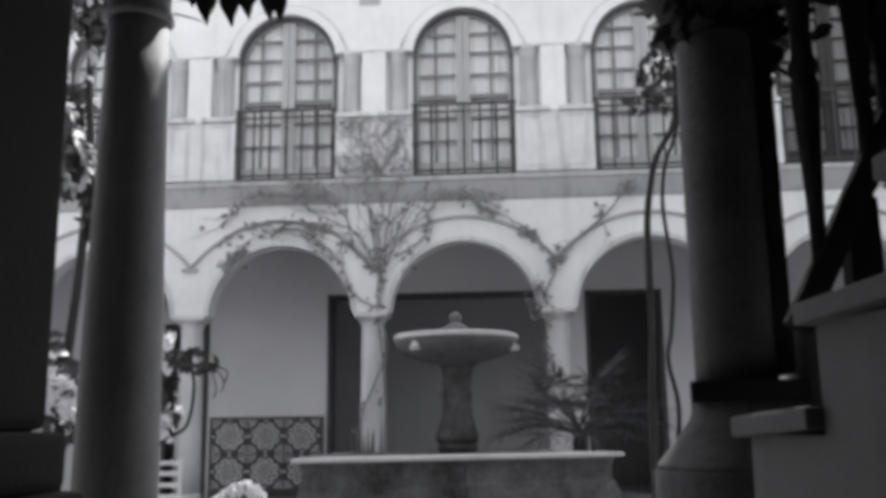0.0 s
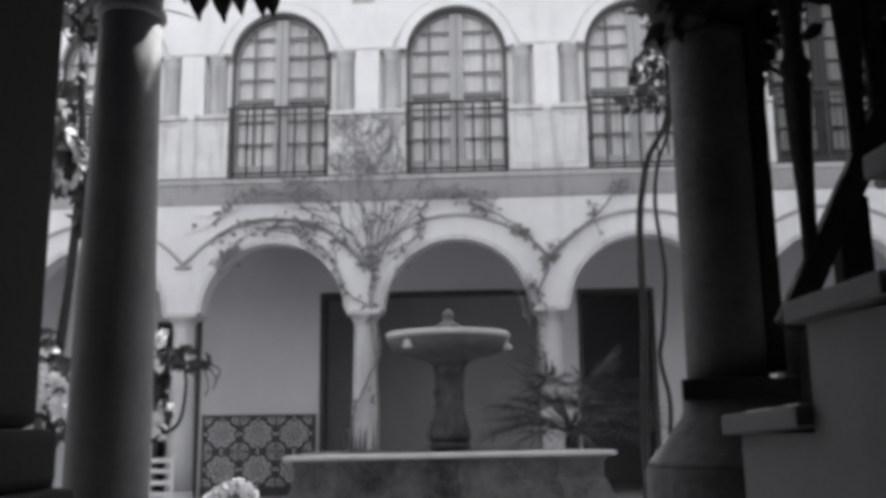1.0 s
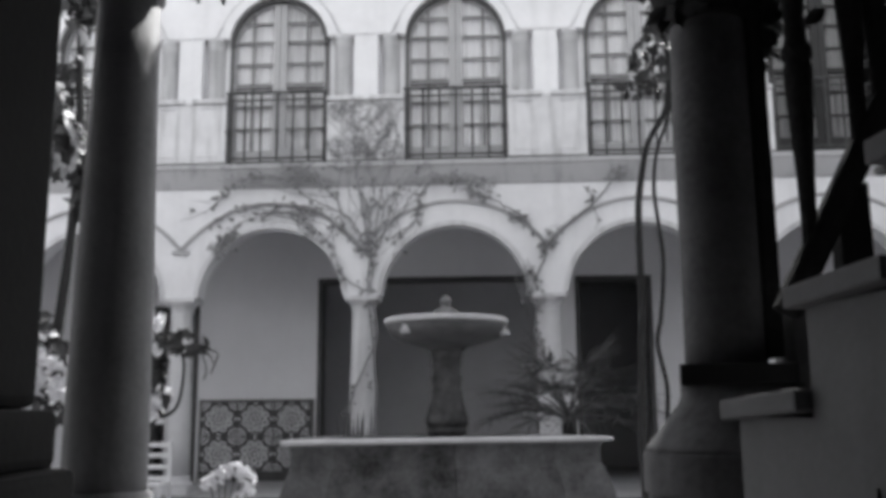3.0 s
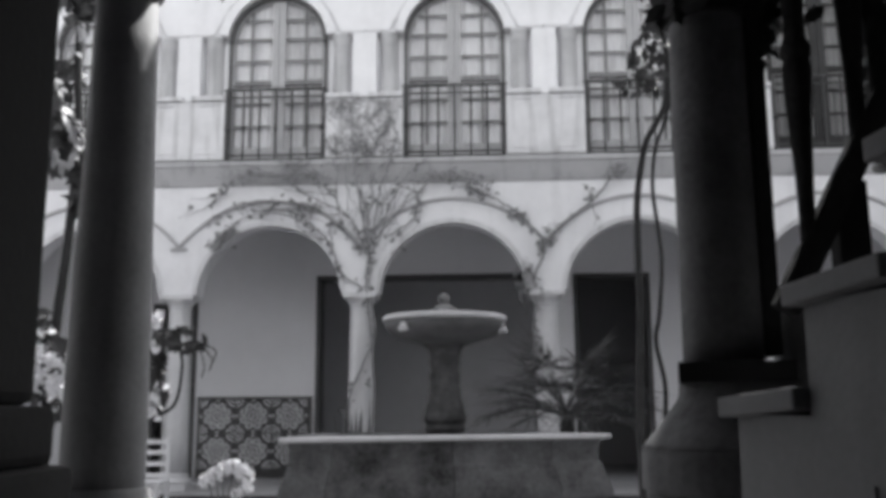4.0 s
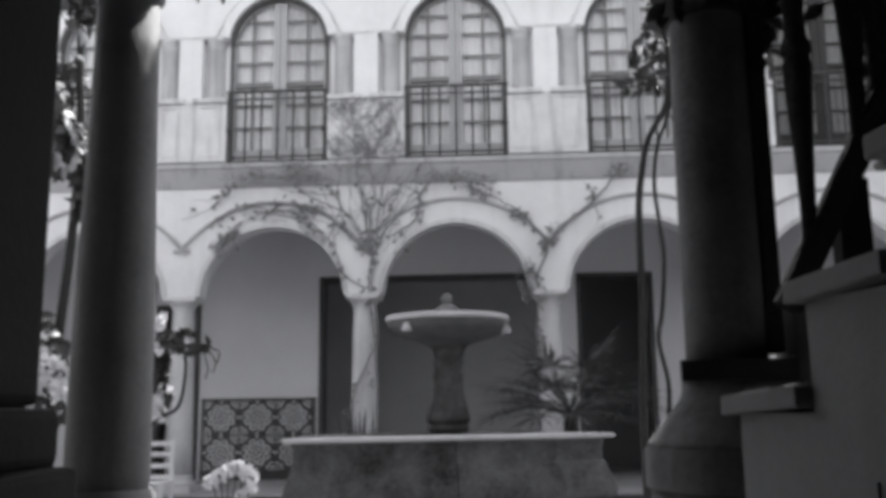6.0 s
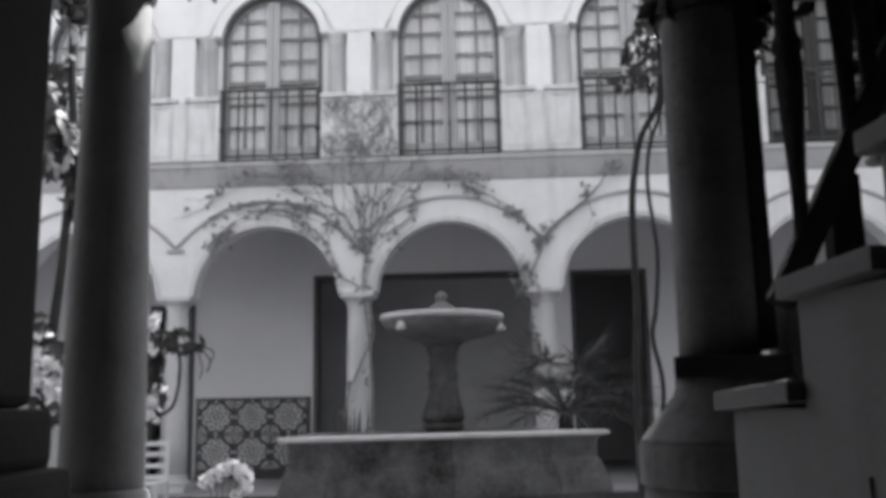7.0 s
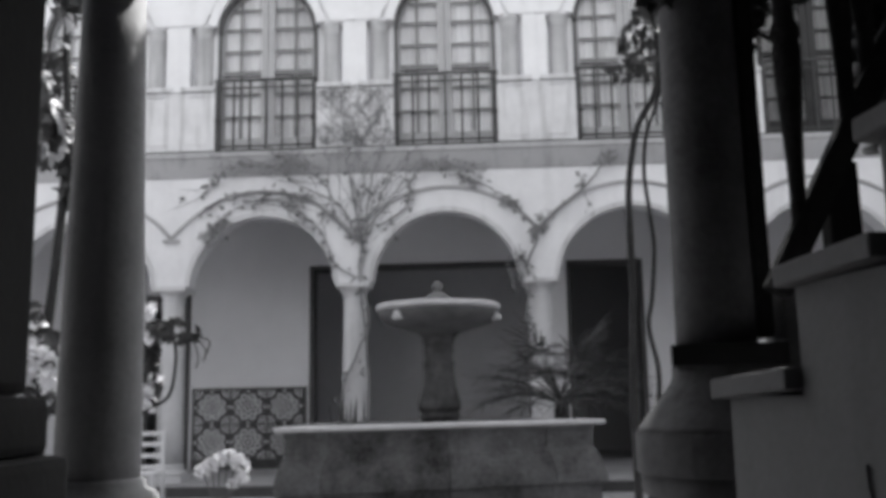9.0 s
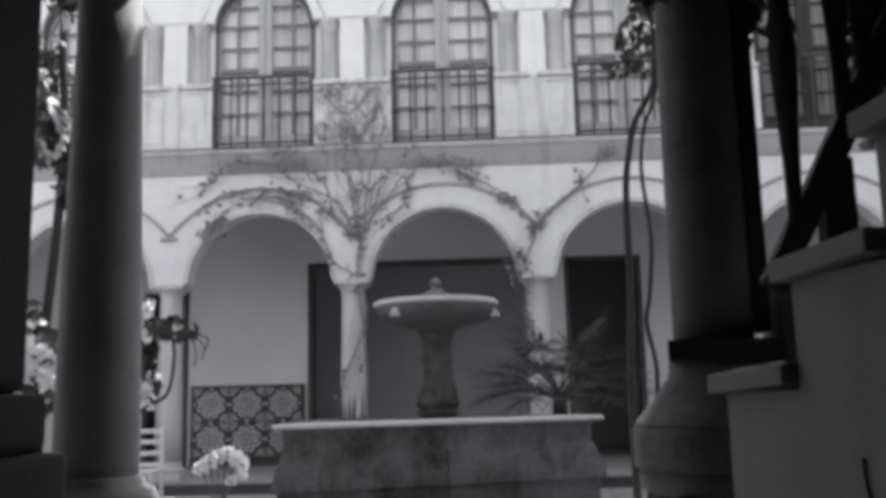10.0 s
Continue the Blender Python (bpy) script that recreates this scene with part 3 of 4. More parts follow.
bas = thing("fountain_basin", "long weathered stone fountain basin with a worn pale rim", "basin", at=(1.33, 8.5, GROUND))
bas.rotation_euler = (0, 0, radians(ROT))
OUT = [(-1.5, 0.0), (1.39, 0.0), (1.1, 1.5), (-1.05, 1.5)]
PROF = [(0.0, 0.955), (-0.02, 0.90), (-0.02, 0.76), (0.0, 0.735), (0.005, 0.715), (0.025, 0.65), (0.05, 0.56), (0.06, 0.5), (0.06, 0.44), (0.02, 0.42), (0.02, 0.14), (0.10, 0.12), (0.10, 0.0), (-0.3, 0.0), (-0.3, 0.955)]
for side, cuts in ((0, (0.0, 0.128, 0.505, 0.835, 1.0)), (1, (0.0, 0.5, 1.0)), (2, (0.0, 0.5, 1.0)), (3, (0.0, 0.5, 1.0))):
    for a, b in zip(cuts, cuts[1:]):
        d = random.uniform(-0.005, 0.005)
        prof = [(o + d + random.uniform(-0.003, 0.003), z) for o, z in PROF]
        part("stone_block", ring(bmesh.new(), OUT, prof, side, (side + 1) % 4, a + 0.0015, b - 0.0015), M_STONE, bas)
    for a, b in ((0.0, 0.34), (0.34, 0.69), (0.69, 1.0)):
        rim = [(0.045, 0.957), (0.06, 0.965), (0.06, 0.988), (0.045, 1.0), (-0.3, 1.0), (-0.32, 0.957)]
        part("rim", ring(bmesh.new(), OUT, rim, side, (side + 1) % 4, a + 0.0006, b - 0.0006), M_RIMLIT if side == 0 else M_STONE, bas, "worn marble rim slab, sky light put into its pale colour" if side == 0 else "dark stained rim slab")
bm = bmesh.new()
wv = [bm.verts.new((x, y, 0.8)) for x, y in ((-1.2, 0.29), (1.1, 0.29), (0.9, 1.21), (-0.85, 1.21))]
bm.faces.new(wv)
part("water", bm, M_WATER, bas, "still dark water")

# ---- near column (round, on a low wall) ----
nc = thing("near_column", "grey stone column standing on a low parapet at the courtyard edge", "column", at=(0.036, 3.62, 0.0))
part("plinth", boxed(-0.24, 0.24, -0.24, 0.24, 0.64, 0.73, 0.015), M_NEARCOL, nc)
part("base", lathe(bmesh.new(), [(0.215, 0.73), (0.23, 0.755), (0.215, 0.785), (0.18, 0.8), (0.175, 0.825), (0.158, 0.84)], 32), M_NEARCOL, nc, smooth=True)
part("shaft", lathe(bmesh.new(), [(0.156, 0.84), (0.154, 1.2), (0.147, 1.6), (0.137, 2.0), (0.129, 2.35), (0.122, 2.78)], 40), M_NEARCOL, nc, smooth=True)
part("necking", lathe(bmesh.new(), [(0.122, 2.78), (0.142, 2.79), (0.142, 2.815), (0.124, 2.825), (0.128, 2.95), (0.165, 3.1), (0.17, 3.15), (0.17, 3.3)], 32), M_NEARCOL, nc, smooth=True)
low = tagged(part("low_wall", boxed(-0.25, 0.35, 3.32, 3.92, 0.0, 0.64, 0.01), M_NEARSHADE), "plastered low wall under the near column, shade put into its colour", "low wall", kind="structure")

# ---- pier close by, shade put into its near-black colour ----
dp = thing("dark_pier", "stone pier close to the camera with its shade put into the colour", "pier", at=(0.04, 2.0, 0.0))
part("shaft", boxed(-0.33, 0.33, -0.3, 0.3, 1.13, 3.42, 0.03), M_NEARSHADE, dp)
part("base", boxed(-0.41, 0.41, -0.36, 0.36, 0.0, 0.99, 0.025), M_NEARSHADE, dp)
part("moulding", boxed(-0.37, 0.37, -0.33, 0.33, 0.99, 1.13, 0.025), M_NEARSHADE, dp)

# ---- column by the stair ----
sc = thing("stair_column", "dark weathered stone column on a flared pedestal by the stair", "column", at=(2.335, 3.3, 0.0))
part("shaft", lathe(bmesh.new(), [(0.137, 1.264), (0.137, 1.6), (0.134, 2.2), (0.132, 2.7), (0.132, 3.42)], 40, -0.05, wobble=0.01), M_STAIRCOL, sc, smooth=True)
# Astragal and capital darker than the shaft, shade put into their colour.
part("astragal", lathe(bmesh.new(), [(0.134, 2.49), (0.146, 2.5), (0.146, 2.515), (0.134, 2.525)], 32, -0.05), M_NEARSHADE, sc, smooth=True)
part("capital", lathe(bmesh.new(), [(0.132, 2.52), (0.15, 2.55), (0.19, 2.6), (0.205, 2.64), (0.205, 2.7), (0.23, 2.71), (0.23, 2.78)], 32, -0.05), M_NEARSHADE, sc, "moulded capital with its shade put into the colour", smooth=True)
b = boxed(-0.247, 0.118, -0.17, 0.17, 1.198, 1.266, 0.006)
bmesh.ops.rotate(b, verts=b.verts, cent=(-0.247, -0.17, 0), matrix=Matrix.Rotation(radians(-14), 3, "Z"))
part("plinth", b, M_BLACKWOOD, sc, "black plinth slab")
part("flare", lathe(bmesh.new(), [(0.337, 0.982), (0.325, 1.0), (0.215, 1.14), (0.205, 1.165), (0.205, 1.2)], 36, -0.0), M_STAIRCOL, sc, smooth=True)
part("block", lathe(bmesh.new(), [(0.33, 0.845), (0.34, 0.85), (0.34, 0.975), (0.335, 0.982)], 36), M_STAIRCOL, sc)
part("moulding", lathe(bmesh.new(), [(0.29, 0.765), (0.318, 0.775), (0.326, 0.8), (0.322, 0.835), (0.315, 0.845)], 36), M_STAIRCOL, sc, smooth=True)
part("foot", boxed(-0.25, 0.25, -0.25, 0.25, 0.0, 0.765, 0.012), M_NEARSHADE, sc)

# ---- stepped stair parapet ----
pp = thing("stair_parapet", "stepped plaster stair parapet with overhanging stone caps", "parapet", kind="structure", at=(2.16, 2.90, 0.0))
pp.rotation_euler = (0, 0, radians(12))
for i in range(5):
    s0, z = 0.39 * i, 1.095 + 0.29 * i
    part("wall", boxed(0.05, 0.25, -s0 - 0.39, -s0, 0.0, z), M_PARAPET, pp)
    cap = boxed(0.0, 0.29, -s0 - 0.386, -s0 + 0.028, z + 0.001, z + 0.06, 0.008)
    for v in cap.verts:
        v.co.z += 0.055 * (-s0 + 0.028 - v.co.y) - 0.008
    part("cap", cap, M_CAP, pp, "overhanging stone cap slab")
part("wire", tube(bmesh.new(), [(0.046, -0.636, 0.936), (0.045, -0.639, 0.888), (0.046, -0.66, 0.8), (0.045, -0.655, 0.6)], 0.0035, 5), M_BARK, pp, "thin dark wire")
tagged(part("newel_wall", boxed(2.49, 2.95, 3.2, 3.42, 0.0, 1.5, 0.01), M_STAIRCOL), "plain plaster newel wall at the foot of the stair", "wall", kind="structure")
st = thing("stair", "stone stair flight behind the parapet, shade put into its colour", "stair", kind="structure", at=(2.16, 2.90, 0.0))
st.rotation_euler = (0, 0, radians(12))
for i in range(7):
    part("step", boxed(0.255, 1.3, -2.4, -0.1 - 0.28 * i, 0.18 * i, 0.18 * (i + 1)), M_NEARSHADE, st)


# ---- plants ----
rng = random.Random(7)


def rnd(a):
    return rng.uniform(-a, a)


def scatter_leaves(bm, line, count, spread, size, flat=None, droop=0.3):
    """Leaves set at random along a line."""
    for _ in range(count):
        i = rng.randrange(len(line) - 1)
        p = Vector(line[i]).lerp(Vector(line[i + 1]), rng.random()) + Vector((rnd(spread), rnd(spread if flat is None else flat), rnd(spread)))
        way = Vector((rnd(1), rnd(1) if flat is None else rnd(0.35) - 0.25, rnd(0.8) - droop))
        k = size * rng.uniform(0.6, 1.3)
        leaf(bm, p, way, (rnd(0.5), -1, 0.4 + rnd(0.5)), k, k * rng.uniform(0.45, 0.75))


def wall_y(z):
    return 12.95 if z < 4.24 else (12.83 if z < 4.67 else 12.9)


def on_wall(pts, jitter=0.03):
    line = smooth_line([(x, 0, z) for x, z in pts], 5)
    return [Vector((p.x + rnd(jitter), wall_y(p.z) + rnd(0.012), p.z + rnd(jitter))) for p in line]


def climber(name, label, stems, twigs, leaf_count, size):
    v = thing(name, label, "climbing plant")
    lb = bmesh.new()
    for pts, r, *dense in stems:
        line = on_wall(pts, 0.012)
        part("stem", tube(bmesh.new(), line, [r * (1 - 0.65 * i / len(line)) for i in range(len(line))], 6), M_STEM, v, smooth=True)
        scatter_leaves(lb, [p for p in line if p.z < 4.75], int(leaf_count * (dense[0] if dense else 1.0) * len(line) / 26), 0.07, size, 0.03)
    tb = bmesh.new()
    for a, b, n, sa, sb in twigs:
        for _ in range(n):
            p, q = (a[0] + rnd(sa[0]), a[1] + rnd(sa[1])), (b[0] + rnd(sb[0]), b[1] + rnd(sb[1]))
            if p[1] > 4.6:
                q = (max(-0.52, min(0.52, p[0] + rnd(0.35))), min(5.58, p[1] + rng.uniform(0.1, 0.35)))
            m = ((p[0] + q[0]) / 2 + rnd(0.15), (p[1] + q[1]) / 2 + rnd(0.1))
            line = on_wall([p, m, q], 0.012)
            tube(tb, line, 0.0048, 4)
            scatter_leaves(lb, line[len(line) // 3:], 3 if p[1] < 4.6 else 2, 0.05, size * (0.72 if p[1] < 4.6 else 0.5), 0.03)
    part("branchwork", tb, M_STEM, v)["kind"] = "stuff"
    part("leaves", lb, M_VLEAF, v)["kind"] = "stuff"
    v.matrix_basis = HOUSE
    return v


climber("climbing_vine", "thin woody vine with sparse leaves spread over the arcade wall", [
    ([(-0.14, 0.3), (-0.13, 1.1), (-0.1, 1.4), (0.06, 1.77), (0.22, 2.16), (0.14, 2.79), (0.16, 3.1), (0.15, 3.38), (0.41, 3.74), (0.81, 4.14), (1.22, 4.42), (1.61, 4.17)], 0.017, 0.5),
    ([(0.1, 0.3), (0.19, 0.9), (0.21, 1.6), (0.13, 2.4), (0.09, 2.9), (0.13, 3.3), (0.01, 3.51), (-0.15, 3.82), (-0.43, 3.99), (-0.8, 4.18), (-1.22, 4.45), (-1.63, 4.47)], 0.018, 0.8),
    ([(0.41, 3.54), (0.77, 3.8), (0.83, 4.18), (1.06, 4.32), (1.46, 4.33)], 0.013, 0.9),
    ([(0.09, 3.43), (-0.02, 4.16), (-0.08, 4.58), (-0.12, 5.08), (0.1, 5.4)], 0.014, 0.6),
    ([(0.19, 3.42), (0.24, 4.07), (0.41, 4.56), (0.49, 5.06), (0.3, 5.5)], 0.013, 0.5),
    ([(0.12, 3.2), (0.3, 3.6), (0.42, 4.0), (0.7, 4.4), (0.95, 4.62)], 0.012, 0.8),
    ([(0.14, 3.2), (0.1, 3.7), (0.18, 4.2), (0.1, 4.6), (0.25, 5.0), (0.05, 5.3)], 0.012, 0.5),
    ([(0.1, 3.3), (-0.2, 3.6), (-0.35, 4.1), (-0.3, 4.5), (-0.5, 4.62)], 0.013, 0.8),
    ([(0.01, 3.39), (-0.31, 3.68), (-0.64, 3.97), (-1.13, 4.06), (-1.7, 4.05), (-2.1, 3.84), (-2.2, 3.7)], 0.017, 1.2),
    ([(0.05, 2.8), (-0.22, 2.98), (-0.39, 3.35), (-0.63, 3.68), (-0.96, 3.9), (-1.45, 3.93), (-1.93, 3.67), (-2.12, 3.35)], 0.013, 1.5),
    ([(-0.35, 4.1), (-0.64, 4.38), (-0.89, 4.43), (-1.3, 4.4), (-1.63, 4.44), (-1.87, 4.29), (-2.17, 4.03)], 0.012, 1.7),
    ([(-1.87, 4.29), (-2.2, 4.14), (-2.45, 4.14)], 0.008, 0.5),
    ([(-2.17, 4.03), (-2.4, 3.92), (-2.62, 3.86)], 0.006, 0.25),
    ([(0.83, 4.1), (0.86, 3.9), (0.82, 3.72), (0.74, 3.6)], 0.007, 0.3),
    ([(0.5, 3.8), (0.6, 3.5), (0.48, 3.3), (0.42, 3.1)], 0.007, 0.2),
], [
    ((0.05, 3.5), (-0.35, 4.5), 5, (0.14, 0.25), (0.5, 0.18)),
    ((0.22, 3.5), (0.75, 4.45), 6, (0.14, 0.25), (0.5, 0.18)),
    ((0.2, 3.7), (0.3, 4.6), 7, (0.4, 0.2), (0.6, 0.1)),
    ((0.04, 4.72), (0.0, 5.3), 34, (0.52, 0.06), (0.5, 0.3)), ((0.04, 5.1), (0.0, 5.2), 62, (0.5, 0.42), (0.2, 0.42)),
    ((-0.9, 4.3), (-1.3, 4.55), 16, (0.6, 0.15), (0.8, 0.15)), ((-0.7, 3.9), (-1.5, 4.02), 12, (0.5, 0.1), (0.5, 0.1)), ((-1.85, 3.72), (-2.1, 3.42), 12, (0.1, 0.08), (0.1, 0.12)), ((-0.5, 3.5), (-0.9, 3.75), 5, (0.15, 0.1), (0.2, 0.1)),
    ((1.2, 4.36), (1.6, 4.3), 12, (0.35, 0.1), (0.3, 0.12)), ((1.55, 4.2), (1.7, 4.12), 8, (0.08, 0.04), (0.1, 0.06)),
], 22, 0.082)
climber("climbing_vine", "small leafy vine beside a column of the arcade", [
    ([(2.42, 0.9), (2.4, 2.0), (2.45, 2.75), (2.38, 2.99), (2.32, 3.22)], 0.014, 1.3),
    ([(2.4, 2.9), (2.58, 3.38), (2.28, 3.79), (1.93, 4.04), (1.61, 4.17)], 0.017, 0.8),
    ([(2.58, 3.38), (2.87, 3.69), (3.27, 4.01), (3.51, 4.28), (3.76, 4.44)], 0.02, 0.45),
    ([(3.27, 4.0), (3.22, 4.15), (3.12, 4.24)], 0.009, 1.0),
    ([(3.25, 3.95), (3.3, 3.75), (3.26, 3.6)], 0.007, 0.2),
], [
    ((2.36, 2.9), (2.34, 2.5), 12, (0.07, 0.3), (0.1, 0.3)),
    ((2.58, 3.4), (2.56, 3.42), 9, (0.1, 0.04), (0.14, 0.06)),
    ((2.68, 3.5), (2.66, 3.65), 4, (0.05, 0.05), (0.08, 0.06)),
    ((2.3, 3.75), (2.15, 3.9), 5, (0.06, 0.05), (0.08, 0.05)),
    ((3.55, 4.3), (3.7, 4.45), 7, (0.1, 0.06), (0.15, 0.1)),
], 20, 0.085)


def pot(at, r, h):
    p = thing("plant_pot", "round unglazed clay pot standing on the courtyard paving", "pot", at=at)
    part("body", lathe(bmesh.new(), [(r * 0.68, 0), (r * 0.9, h * 0.6), (r * 0.95, h * 0.86)], 24), M_POT, p, smooth=True)
    part("rim", lathe(bmesh.new(), [(r * 0.95, h * 0.86), (r * 1.08, h * 0.87), (r * 1.08, h * 0.985), (r * 0.98, h)], 24), M_POT, p, smooth=True)
    return p


def palm(at, fronds, label):
    """A small fan palm: a stub of trunk, thin leaf stalks, and a fan of narrow pointed blades at each stalk's end."""
    p = thing("palm", label, "palm", at=at)
    top = fronds[0][3]
    part("trunk", lathe(bmesh.new(), [(0.1, 0), (0.11, 0.3), (0.09, top), (0.04, top + 0.1)], 14, wobble=0.25), M_BARK, p, smooth=True)
    for az, lift, length, z0 in fronds:
        b = bmesh.new()
        d = Vector((math.cos(radians(az)), math.sin(radians(az)), 0))
        line = [Vector((0, 0, z0)) + d * length * t * (1 - 0.1 * t * lift) + Vector((0, 0, length * (lift * t - 0.45 * t * t))) for t in (i / 8 for i in range(9))]
        tube(b, line, [0.011 * (1 - 0.5 * i / 8) for i in range(9)], 5)
        way = (line[-1] - line[-2]).normalized()
        side = d.cross(Vector((0, 0, 1)))
        nrm = side.cross(way)
        for i in range(23):
            a = radians(-120 + 240 * i / 22 + rnd(5))
            w = way * math.cos(a) + side * math.sin(a) + nrm * (0.22 + rnd(0.22)) * (1 if lift < 1.6 else 0.4)
            leaf(b, line[-1], w, nrm, 0.48 * (1 - 0.3 * abs(a) / 2) * rng.uniform(0.8, 1.15), 0.02, 0.28 + rnd(0.12))
        part("frond", b, M_PALM, p)
    return p


FRONDS = [(360 * i / 15 + rnd(8), rng.uniform(0.5, 0.95), rng.uniform(0.55, 0.85), 1.1) for i in range(15)]
FRONDS += [(360 * i / 10 + rnd(12), rng.uniform(0.75, 1.3), rng.uniform(0.5, 0.75), 1.16) for i in range(10)]
FRONDS += [(360 * i / 12 + rnd(14), rng.uniform(1.0, 2.0), rng.uniform(0.3, 0.48), 1.2) for i in range(12)]
FRONDS += [(180 + 15 * i, lf, ln, 1.12) for i, lf, ln in ((-1, 0.55, 0.8), (0, 0.7, 0.72), (0.5, 0.5, 0.85), (1, 0.8, 0.6), (-11.5, 0.8, 0.8), (-12.5, 0.65, 0.75), (-10.8, 0.6, 0.85))]
palm((2.55, 10.8, GROUND), FRONDS, "dusty dark green fan palm growing behind the fountain basin")
pot((0.06, 11.7, GROUND), 0.22, 0.5)
ag = thing("spiky_plant", "small plant with upright pointed blades in a clay pot", "plant", at=(0.06, 11.7, GROUND + 0.48))
for i in range(24):
    b = bmesh.new()
    a = rng.uniform(0, 2 * math.pi)
    leaf(b, (0.05 * math.cos(a), 0.05 * math.sin(a), 0), (0.5 * math.cos(a), 0.5 * math.sin(a), 1.2 + rnd(0.3)), (math.cos(a), math.sin(a), 0.1), rng.uniform(0.5, 0.9), 0.06, 0.18)
    part("blade", b, M_PALM, ag)

# twin-stemmed slender tree beside the basin
tw = thing("slender_tree", "slender tree with two bare dark stems, few leaves and an added unseen shading crown", "tree")
A = smooth_line([(2.581, 6.48, GROUND), (2.573, 6.48, 0.843), (2.581, 6.48, 1.304), (2.605, 6.48, 1.765), (2.605, 6.48, 2.161), (2.613, 6.48, 2.525), (2.646, 6.48, 2.768), (2.702, 6.48, 2.995), (2.848, 6.48, 3.286), (2.856, 6.48, 3.771), (2.735, 6.48, 4.175)], 5)
B = smooth_line([(2.613, 6.52, GROUND), (2.71, 6.52, 0.843), (2.743, 6.48, 1.07), (2.751, 6.48, 1.296), (2.702, 6.48, 1.571), (2.735, 6.48, 1.765), (2.767, 6.48, 2.121), (2.751, 6.48, 2.364), (2.726, 6.48, 2.647), (2.759, 6.48, 2.93), (2.856, 6.48, 3.205), (2.937, 6.48, 3.69)], 5)
A += [Vector((2.7, 6.48, 4.7)), Vector((2.68, 6.48, 5.3))]
part("trunk", tube(bmesh.new(), A, [0.029 - 0.011 * i / len(A) for i in range(len(A))], 8), M_BARK, tw, smooth=True)
part("trunk", tube(bmesh.new(), B, [0.018 - 0.006 * i / len(B) for i in range(len(B))], 8), M_BARK, tw, smooth=True)
b = bmesh.new()
for c, n, sp in (((2.807, 6.48, 3.892), 26, 0.13), ((2.678, 6.48, 3.625), 16, 0.09), ((2.735, 6.48, 3.407), 22, 0.13), ((2.872, 6.48, 3.69), 14, 0.1), ((2.694, 6.48, 4.094), 14, 0.1), ((2.597, 6.48, 3.367), 10, 0.07)):
    scatter_leaves(b, [c, (c[0] + 0.02, c[1], c[2] + 0.05)], n, sp * 0.8, 0.115)
# Unseen dense crown added to keep the sun off the near column's lower part.
for _ in range(3800):
    a, e, r = rng.uniform(0, 6.28), rng.uniform(-1.4, 1.4), rng.random() ** 0.4
    p = Vector((2.75 + 1.3 * r * math.cos(a) * math.cos(e), 6.48 + 0.6 * r * math.sin(a) * math.cos(e), 5.53 + 0.8 * r * math.sin(e)))
    leaf(b, p, (rnd(1), rnd(1), rnd(1) - 0.3), (rnd(1), rnd(1), 1), 0.16 * rng.uniform(0.7, 1.3), 0.095)
for q in ((1.7, 5.4), (2.3, 5.8), (3.2, 5.8), (3.8, 5.5)):
    part("limb", tube(bmesh.new(), smooth_line([(2.69, 6.48, 4.6), ((2.69 + q[0]) / 2, 6.48, q[1] - 0.3), (q[0], 6.48, q[1])], 5), 0.015, 6), M_BARK, tw)
part("crown", b, M_LEAF, tw)["kind"] = "stuff"

# flowering shrubs at the far side
def blossom(bm, c, r, petals=9):
    for i in range(petals):
        a, e = rng.uniform(0, 6.28), rng.uniform(-0.4, 1.3)
        d = Vector((math.cos(a) * math.cos(e), math.sin(a) * math.cos(e), math.sin(e)))
        leaf(bm, Vector(c) + d * r * 0.2, d, (rnd(1), rnd(1), rnd(1)), r, r * 0.9, 0.5)


sh = thing("flowering_shrub", "shrub with large white blossoms and dark leaves by the arcade", "shrub", at=(0, 0, 0))
lb, fb = bmesh.new(), bmesh.new()
for pts in ([(-1.591, 7.746, GROUND), (-1.518, 7.673, 0.811), (-1.299, 7.673, 1.249), (-1.19, 7.673, 1.686)], [(-1.627, 7.746, GROUND), (-1.737, 7.673, 0.884), (-1.956, 7.673, 1.322), (-2.029, 7.673, 1.759)], [(-1.591, 7.746, GROUND), (-1.627, 7.673, 1.03), (-1.591, 7.746, 1.613)]):
    line = smooth_line(pts, 5)
    part("stem", tube(bmesh.new(), line, 0.016, 6), M_BARK, sh)
    scatter_leaves(lb, line[5:], 60, 0.125, 0.125)
for c in ((-1.093, 1.8), (-1.128, 1.6), (-1.09, 1.22), (-1.07, 1.25), (-1.13, 1.12), (-1.226, 1.395), (-2.029, 1.723), (-2.051, 1.577), (-1.883, 1.555), (-1.956, 1.482), (-1.897, 1.358), (-2.029, 1.467), (-1.518, 1.249), (-1.664, 1.54), (-1.868, 1.292)):
    for _ in range(3):
        blossom(fb, (c[0] + rnd(0.05), 7.56 + rnd(0.08), c[1] + rnd(0.05)), 0.075)
for c in ((-1.12, 1.49), (-1.03, 1.38), (-1.17, 1.45), (-1.06, 1.55), (-1.1, 1.35), (-1.95, 1.72), (-2.0, 1.9)):
    for _ in range(6):
        leaf(lb, (c[0] + rnd(0.06), 7.6 + rnd(0.06), c[1] + rnd(0.05)), (rnd(1) - 0.3, rnd(0.4) - 0.3, rnd(0.6) - 0.4), (rnd(0.4), -1, 0.5), 0.2, 0.11)
part("leaves", lb, M_LEAF, sh)["kind"] = "stuff"
part("blossoms", fb, M_PETAL, sh, "white blossoms")["kind"] = "stuff"

